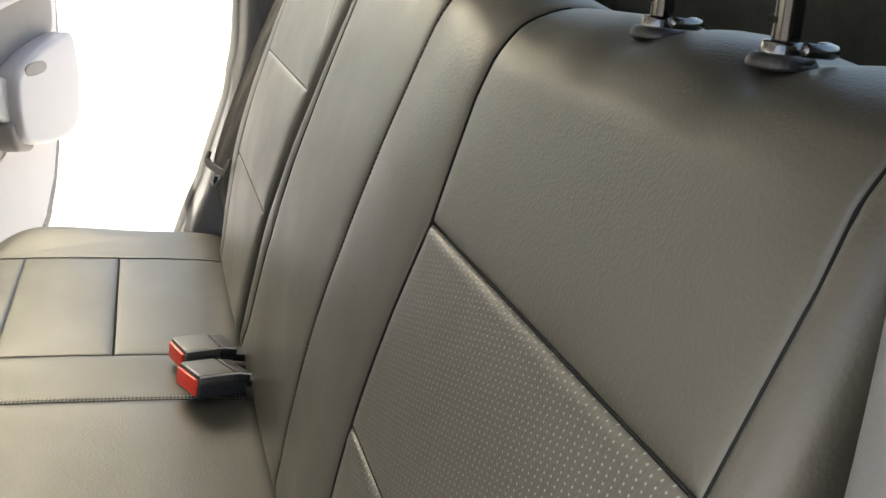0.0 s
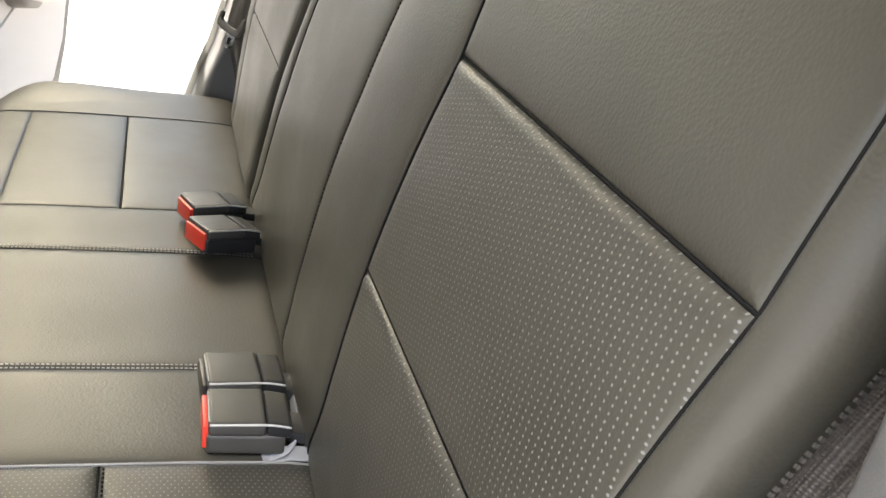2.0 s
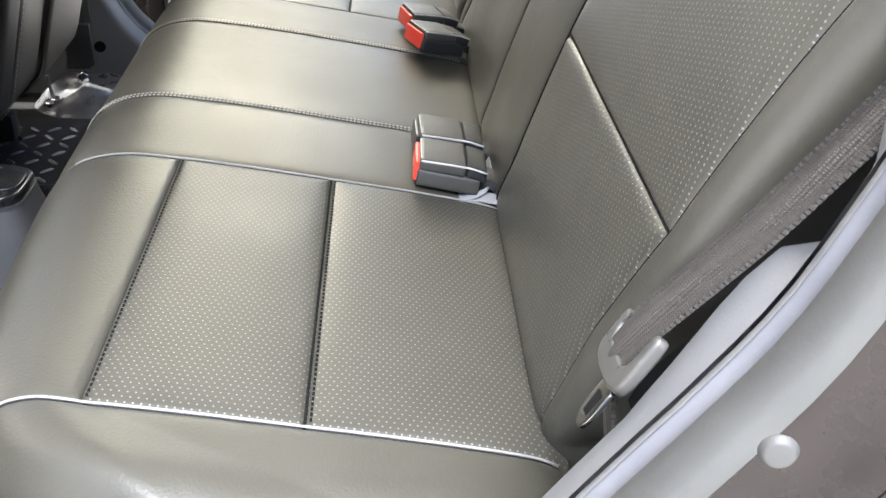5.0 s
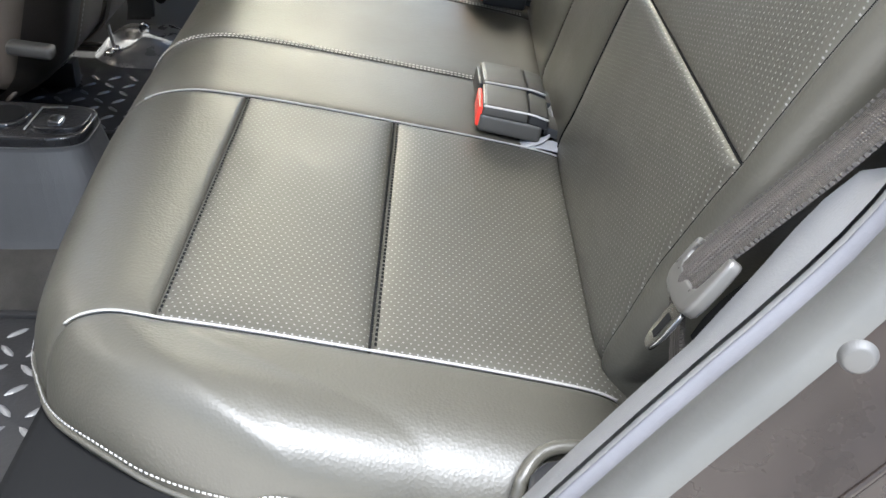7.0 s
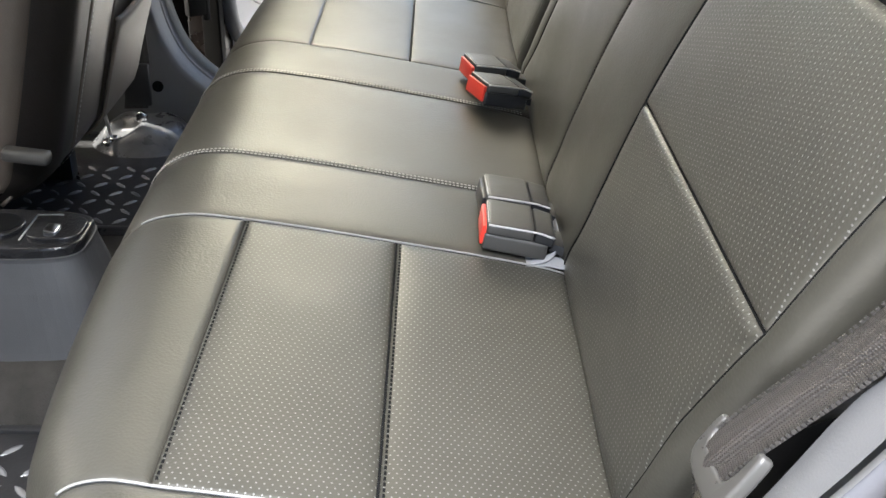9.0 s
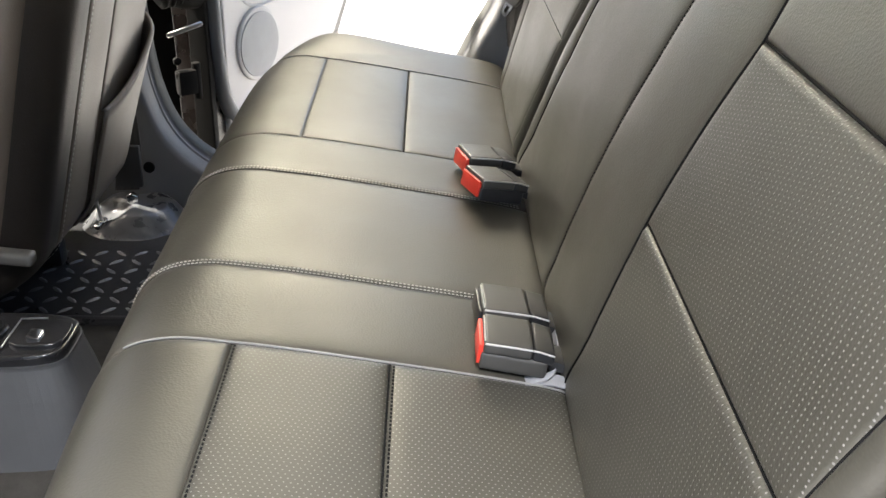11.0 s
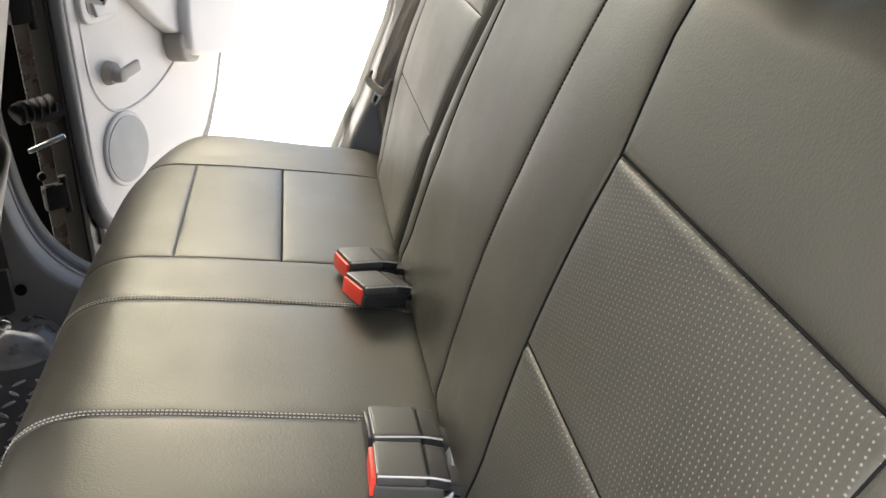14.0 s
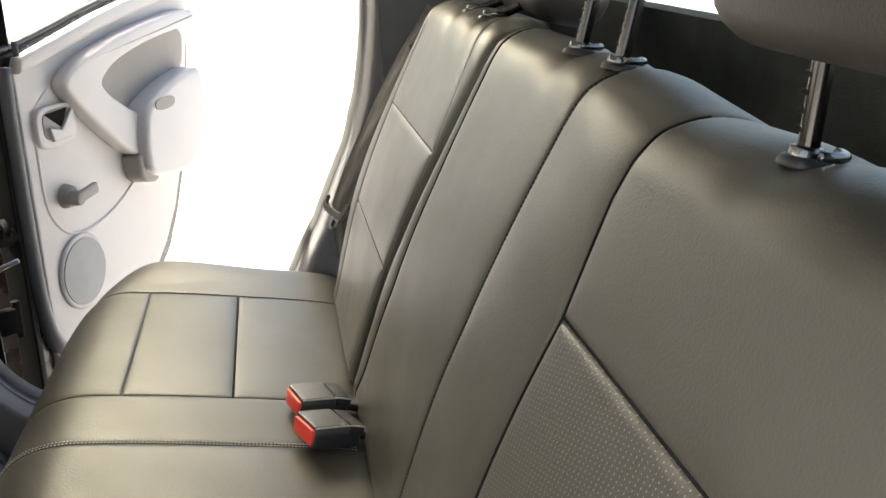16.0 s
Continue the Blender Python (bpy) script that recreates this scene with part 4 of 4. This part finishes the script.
# ---- front seat seen from behind ----
front = empty("passenger_seat", "brown-black leatherette front seat seen from behind, with map pocket", "car seat")


def front_point(y, s):
    """Rear face of the front seat: s runs up from its lower edge."""
    z = 0.165 + s * 0.965
    x = -0.668 + s * 0.255
    yc, half = 1.035, 0.262
    q = np.clip(np.abs(y - yc) / half, 0, 1.4)
    drop = 0.10 * np.clip(q - 0.72, 0, 1) ** 2 * 6
    low = 0.05 * np.clip(0.06 - s, 0, 1) ** 2 * 250
    x = x - drop - low
    return np.stack([x, y + 0 * s, z], -1), np.stack([np.full_like(s, 0.967), np.sign(y - yc) * np.clip(q - 0.7, 0, 1) * 1.2, np.full_like(s, -0.255)], -1)


# the side turned from the light gets its shade by colour
patch("side_panel", front_point, 0.775, 0.90, 0.0, 0.75, FRONT_SHADED, front, "leatherette side panel, coloured near-black for shade", seams="r", nu=30, nv=40)
patch("back_panel", front_point, 0.90, 1.03, 0.0, 0.75, FRONT_LEATHER, front, "dark leatherette back panel", seams="lr", nu=40, nv=40)
patch("back_panel", front_point, 1.03, 1.30, 0.0, 0.75, FRONT_LEATHER, front, "dark leatherette back panel", seams="l", nu=40, nv=40)
stitches("stitching", front_point, [(0.90, 0.01), (0.90, 0.3), (0.90, 0.7)], THREAD, front, lift=0.004, pitch=0.008)
pocket_top = lambda y: 0.205 + 0.095 * np.clip((y - 1.03) / 0.24, 0, 1) ** 1.3
ya = np.linspace(1.032, 1.292, 30)
pv, puv = [], []
for b in np.linspace(0, 1, 14):
    s = pocket_top(ya) * b + 0.004
    P, N = front_point(ya, s)
    bulge = 0.006 + 0.016 * b**2 * np.sin(np.clip((ya - 1.03) / 0.262, 0, 1) * math.pi) ** 0.8
    pv.append(P + N * bulge[:, None])
solid(obj("map_pocket", np.vstack(pv), grid_faces(14, 30), FRONT_LEATHER, front, "sagging leatherette map pocket"), 0.004)
tube("pocket_hem", pv[-1], 0.0042, FRONT_LEATHER, front, "rolled pocket hem", n=60)
tube("back_piping", [front_point(np.array(y), np.array(s))[0] + (0.002, 0, 0) for y, s in ((0.79, 0.02), (0.80, 0.004), (0.95, 0.0), (1.15, 0.0), (1.27, 0.004), (1.298, 0.04), (1.30, 0.2), (1.30, 0.7))], 0.003, FRONT_LEATHER, front, n=120)
part("seat_body", box((0.10, 0.50, 0.78), 0.04, 4, pose(-0.660, 1.035, 0.56, 0, 14.8, 0)), FRONT_LEATHER, front)
part("seat_base", box((0.46, 0.46, 0.14), 0.03, 3, pose(-0.96, 1.035, 0.21)), VOID, front, "dark seat base")
for ry in (0.84, 1.24):
    part("seat_rail", box((0.50, 0.035, 0.05), 0.006, 2, pose(-1.03, ry, 0.035)), BLACK, front, "black seat rail")
    part("rail_riser", box((0.30, 0.03, 0.10), 0.006, 2, pose(-1.0, ry, 0.10)), BLACK, front)
part("recliner_lever", box((0.062, 0.024, 0.018), 0.008, 4, pose(-0.662, 0.752, 0.262, 0, 6, 0)), BUCKLE, front, "rounded plastic recliner lever")

# anchor and belt of the front seat at the pillar
fbelt = empty("front_seat_belt", "black front seat belt anchored low at the pillar", "seat belt")
ribbon("webbing", [(-0.712, 1.425, 0.62), (-0.704, 1.430, 0.30), (-0.700, 1.432, 0.16), (-0.712, 1.430, 0.075)], [(1, 0.12, 0)] * 4, 0.046, 0.002, BLACK_WEB, fbelt, n=40)
part("sleeve", box((0.052, 0.014, 0.085), 0.005, 2, pose(-0.704, 1.428, 0.125)), BLACK, fbelt, "black plastic sleeve")
part("anchor_bolt", rod(0.013, 0.012, pose(-0.700, 1.418, 0.062, 90, 0, 0), 6, None, 0.002), CHROME, fbelt, "bright anchor bolt")
hump = empty("seat_mount", "black rubber covered seat mounting hump with bright screws", "seat mount")
hx, hy = np.meshgrid(np.linspace(-0.80, -0.60, 41), np.linspace(1.33, 1.52, 41), indexing="ij")
hq = ((hx + 0.700) / 0.085) ** 2 + ((hy - 1.435) / 0.080) ** 2
hz = 0.050 / (1 + np.exp((hq - 1.0) * 4.5)) - 0.020 / (1 + np.exp((((hx + 0.735) / 0.030) ** 2 + ((hy - 1.405) / 0.028) ** 2 - 1) * 5)) + 0.004 * np.sin(hx * 70 + hy * 45) * np.exp(-hq)
obj("hump", np.stack([hx, hy, 0.003 + hz], -1).reshape(-1, 3), grid_faces(41, 41), DRAPE, hump, "draped glossy rubber over the seat mounting")
part("hook", rod(0.0035, 0.05, pose(-0.752, 1.37, 0.058, 0, -8, 0), 10), STEEL, hump)
part("screw", rod(0.008, 0.01, pose(-0.745, 1.37, 0.034, 20, 0, 0), 14, None, 0.002), CHROME, hump)
part("screw", rod(0.008, 0.01, pose(-0.752, 1.352, 0.033, 20, 0, 0), 14, None, 0.002), CHROME, hump)
part("ridge", box((0.08, 0.014, 0.012), 0.004, 2, pose(-0.665, 1.44, 0.032, 0, 4, 20)), RUBBER, hump)
# black disc in place of a shaded hole
tagged(part("trim_plug_hole", rod(0.011, 0.004, pose(-0.672, 1.456, 0.112, 90, 0, 0), 20), VOID), "dark round plug hole in the grey sill trim", "plug", kind="structure")

# ---- far door, standing open ----
door = empty("door_1", "open far rear door with pale grey card, winder and armrest", "door", kind="structure")
D_ANG = radians(66.8)
DC, DS = math.cos(D_ANG), math.sin(D_ANG)


def dm(u=0.0, z=0.0, n=0.0):
    """Pose on the door: local x along it, local y up, local z out of its inner face."""
    return Matrix(((DC, 0, DS, -0.555 + DC * u + DS * n), (DS, 0, -DC, 1.68 + DS * u - DC * n), (0, 1, 0, z), (0, 0, 0, 1)))


# hinge face coloured as dark as the shaded gap it stands in
part("hinge_face", prism([(-0.054, 0.06), (-0.036, 0.06), (-0.036, 0.735), (-0.054, 0.725)], 0.045, 0.004, dm(0, 0, -0.045)), SHADE_BLACK, door, "hinge face of the door, coloured near-black for shade")
card = [(0.0, 0.10), (0.28, 0.10), (0.40, 0.165), (0.48, 0.225), (0.545, 0.30), (0.60, 0.40), (0.64, 0.52), (0.675, 0.62), (0.705, 0.72), (0.715, 0.835), (0.55, 0.822), (0.30, 0.785), (0.10, 0.745), (0.02, 0.728), (0.0, 0.70)]
skin = [(-0.05, 0.06), (0.30, 0.06), (0.43, 0.135), (0.52, 0.20), (0.58, 0.28), (0.635, 0.38), (0.675, 0.50), (0.71, 0.61), (0.735, 0.72), (0.745, 0.855), (0.55, 0.830), (0.30, 0.790), (0.10, 0.752), (-0.05, 0.725)]
part("door_shell", prism(skin, 0.05, 0.006, dm(0, 0, -0.085)), PAINT, door, "dark brown painted door shell")
part("inner_frame", prism(skin[:9] + [(0.74, 0.84)] + skin[10:], 0.03, 0.006, dm(0, 0, -0.038)), PAINT, door, "dark brown painted door frame")
part("card", prism(card, 0.016, 0.006, dm(0, 0, -0.010)), DOOR_CARD, door, "pale warm grey plastic door card")
part("top_roll", prism([(0.0, 0.70), (0.10, 0.718), (0.30, 0.755), (0.55, 0.790), (0.70, 0.795), (0.715, 0.838), (0.55, 0.826), (0.30, 0.789), (0.10, 0.749), (0.005, 0.730)], 0.022, 0.009, dm(0, 0, 0.002)), DOOR_CARD, door)
seal_path = [dm() @ Vector((u, z, 0.0)) for u, z in ((-0.022, 0.715), (-0.026, 0.60), (-0.026, 0.40), (-0.022, 0.26), (0.0, 0.17), (0.05, 0.115), (0.15, 0.085), (0.28, 0.082))]
tube("door_gasket", seal_path, 0.017, DARK_TRIM, door, "dark grey rubber gasket", n=60, seg=12)
part("insert", prism(rounded([(0.205, 0.650), (0.30, 0.692), (0.45, 0.717), (0.672, 0.728), (0.645, 0.615), (0.50, 0.588), (0.345, 0.560)]), 0.006, 0.002, dm(0, 0, 0.005)), DOOR_INSERT, door, "darker fabric insert")
part("pull_rail", prism(rounded([(0.098, 0.668), (0.19, 0.712), (0.40, 0.750), (0.665, 0.768), (0.69, 0.745), (0.66, 0.728), (0.45, 0.712), (0.30, 0.685), (0.232, 0.650), (0.262, 0.618), (0.355, 0.566), (0.42, 0.545), (0.405, 0.485), (0.345, 0.465), (0.25, 0.530), (0.15, 0.612)]), 0.038, 0.010, dm(0, 0, 0.004), 4), DOOR_CARD, door, "pale moulded pull rail")
part("armrest", prism(rounded([(0.345, 0.505), (0.362, 0.572), (0.45, 0.603), (0.54, 0.622), (0.642, 0.634), (0.640, 0.53), (0.600, 0.425), (0.545, 0.396), (0.44, 0.402), (0.345, 0.425)]), 0.066, 0.016, dm(0, 0, 0.002), 5), DOOR_CARD, door, "pale moulded armrest with pocket")
# added darker piece for the shade at the armrest's hinge-side end
part("armrest_shade", prism(rounded([(0.325, 0.475), (0.385, 0.475), (0.42, 0.43), (0.40, 0.396), (0.335, 0.412)]), 0.050, 0.010, dm(0, 0, 0.002), 4), DOOR_INSERT, door, "darker piece standing for the shade below the armrest")
part("pocket_cup", prism(plan(0.44, 0.572, 0.045, 0.014, 0.8, 24), 0.004, 0.001, dm(0, 0, 0.066)), DOOR_INSERT, door)
bezel = part("handle_bezel", prism(plan(0.096, 0.586, 0.066, 0.042, 0.55, 32), 0.014, 0.005, dm(0, 0, 0.004)), DOOR_CARD, door, "pale bezel of the inner handle")
part("handle_recess", prism(plan(0.098, 0.590, 0.050, 0.029, 0.55, 32), 0.002, 0.0005, dm(0, 0, 0.0175)), DOOR_INSERT, bezel)
# black plate for the shade behind the lever
part("handle_gap", prism([(0.054, 0.614), (0.129, 0.616), (0.106, 0.580)], 0.002, 0.0, dm(0, 0, 0.0192)), VOID, bezel)
part("handle_lever", prism([(0.059, 0.587), (0.099, 0.577), (0.139, 0.614), (0.146, 0.587), (0.129, 0.558), (0.069, 0.558)], 0.008, 0.003, dm(0, 0, 0.019)), DOOR_CARD, bezel, "pale inner handle lever")
winder = part("winder_base", rod(0.026, 0.020, dm(0.100, 0.440, 0.016), 28, 0.021, 0.003), DOOR_INSERT, door, "grey window winder")
part("winder_arm", box((0.085, 0.024, 0.012), 0.005, 3, dm(0.132, 0.437, 0.033) @ pose(0, 0, 0, 0, 0, 6)), DOOR_INSERT, winder)
part("winder_hub", rod(0.016, 0.022, dm(0.092, 0.438, 0.040), 24, 0.014, 0.003), DOOR_INSERT, winder, "dark knob")
spk = part("speaker_cover", prism(plan(0.120, 0.274, 0.082, 0.080, 1.0, 48), 0.010, 0.005, dm(0, 0, 0.004)), DOOR_CARD, door, "round speaker cover")
part("speaker_mesh", prism(plan(0.120, 0.274, 0.076, 0.070, 1.0, 48), 0.003, 0.001, dm(0, 0, 0.0132)), SPEAKER, spk, "grey speaker mesh")
tube("card_fold", [dm() @ Vector((u, z, 0.004)) for u, z in ((0.10, 0.660), (0.042, 0.615), (0.034, 0.53), (0.040, 0.43), (0.083, 0.372), (0.14, 0.352), (0.205, 0.353), (0.29, 0.372), (0.373, 0.407))], 0.005, DOOR_CARD, door, n=50)
part("lock_pin", rod(0.006, 0.035, dm(0.016, 0.742, 0.008) @ pose(0, 0, 0, 90, 0, 0), 14, None, 0.002), DARK_TRIM, door, "dark lock pin")
tube("glass_seal", [dm() @ Vector((u, z, -0.018)) for u, z in ((-0.04, 0.738), (0.10, 0.757), (0.30, 0.794), (0.55, 0.832), (0.72, 0.852))], 0.007, BLACK, door, "black glass seal", n=30)
pane = part("door_glass", prism([(-0.03, 0.735), (0.30, 0.790), (0.70, 0.850), (0.66, 1.06), (0.45, 1.20), (0.0, 1.20), (-0.03, 1.15)], 0.004, 0.0, dm(0, 0, -0.026)), GLASS, door, "greenish side window glass")
pane.visible_shadow = False
tube("window_frame", [dm() @ Vector((u, z, -0.024)) for u, z in ((-0.075, 0.72), (-0.08, 1.10), (0.0, 1.21), (0.42, 1.215), (0.62, 1.10), (0.72, 0.86))], 0.016, BLACK, door, "black window frame", n=60)

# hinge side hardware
# pillar face and hinges: the jamb's shade is in their near-black colour
tagged(part("trim_hinge_pillar", box((0.17, 0.012, 1.05), 0.004, 2, pose(-0.640, 1.700, 0.58, 0, 0, 8)), SHADE_BLACK), "pillar face behind the hinges, coloured near-black for shade", "pillar", kind="structure")
hinge = empty("door_hinge", "door hinges and cable boot, near-black for the jamb's shade, with check strap", "hinge")
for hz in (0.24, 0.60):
    part("hinge_leaf", box((0.04, 0.024, 0.05), 0.005, 2, pose(-0.618, 1.605, hz, 0, 0, 35)), SHADE_BLACK, hinge)
    part("hinge_pin", rod(0.009, 0.075, pose(-0.600, 1.618, hz), 16, None, 0.002), SHADE_BLACK, hinge)
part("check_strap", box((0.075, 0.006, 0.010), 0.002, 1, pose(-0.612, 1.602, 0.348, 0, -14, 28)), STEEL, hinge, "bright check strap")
tube("cable_boot", [(-0.648, 1.575, 0.415), (-0.640, 1.59, 0.418), (-0.615, 1.615, 0.405), (-0.585, 1.65, 0.40)], 0.019, SHADE_BLACK, hinge, "ribbed rubber cable boot", n=24, seg=14)
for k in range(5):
    tube("boot_rib", [(-0.646 + 0.011 * k, 1.577 + 0.013 * k, 0.415), (-0.642 + 0.011 * k, 1.581 + 0.013 * k, 0.415)], 0.0215, SHADE_BLACK, hinge, n=3, seg=14)
part("latch_plate", box((0.035, 0.012, 0.075), 0.004, 2, pose(-0.588, 1.655, 0.37, 0, 0, 60)), SHADE_BLACK, hinge)
part("screw_head", rod(0.009, 0.010, pose(-0.632, 1.598, 0.285, 90, 0, 30), 6, None, 0.002), SHADE_BLACK, hinge)
part("screw_head", rod(0.009, 0.010, pose(-0.630, 1.598, 0.255, 90, 0, 30), 6, None, 0.002), SHADE_BLACK, hinge)
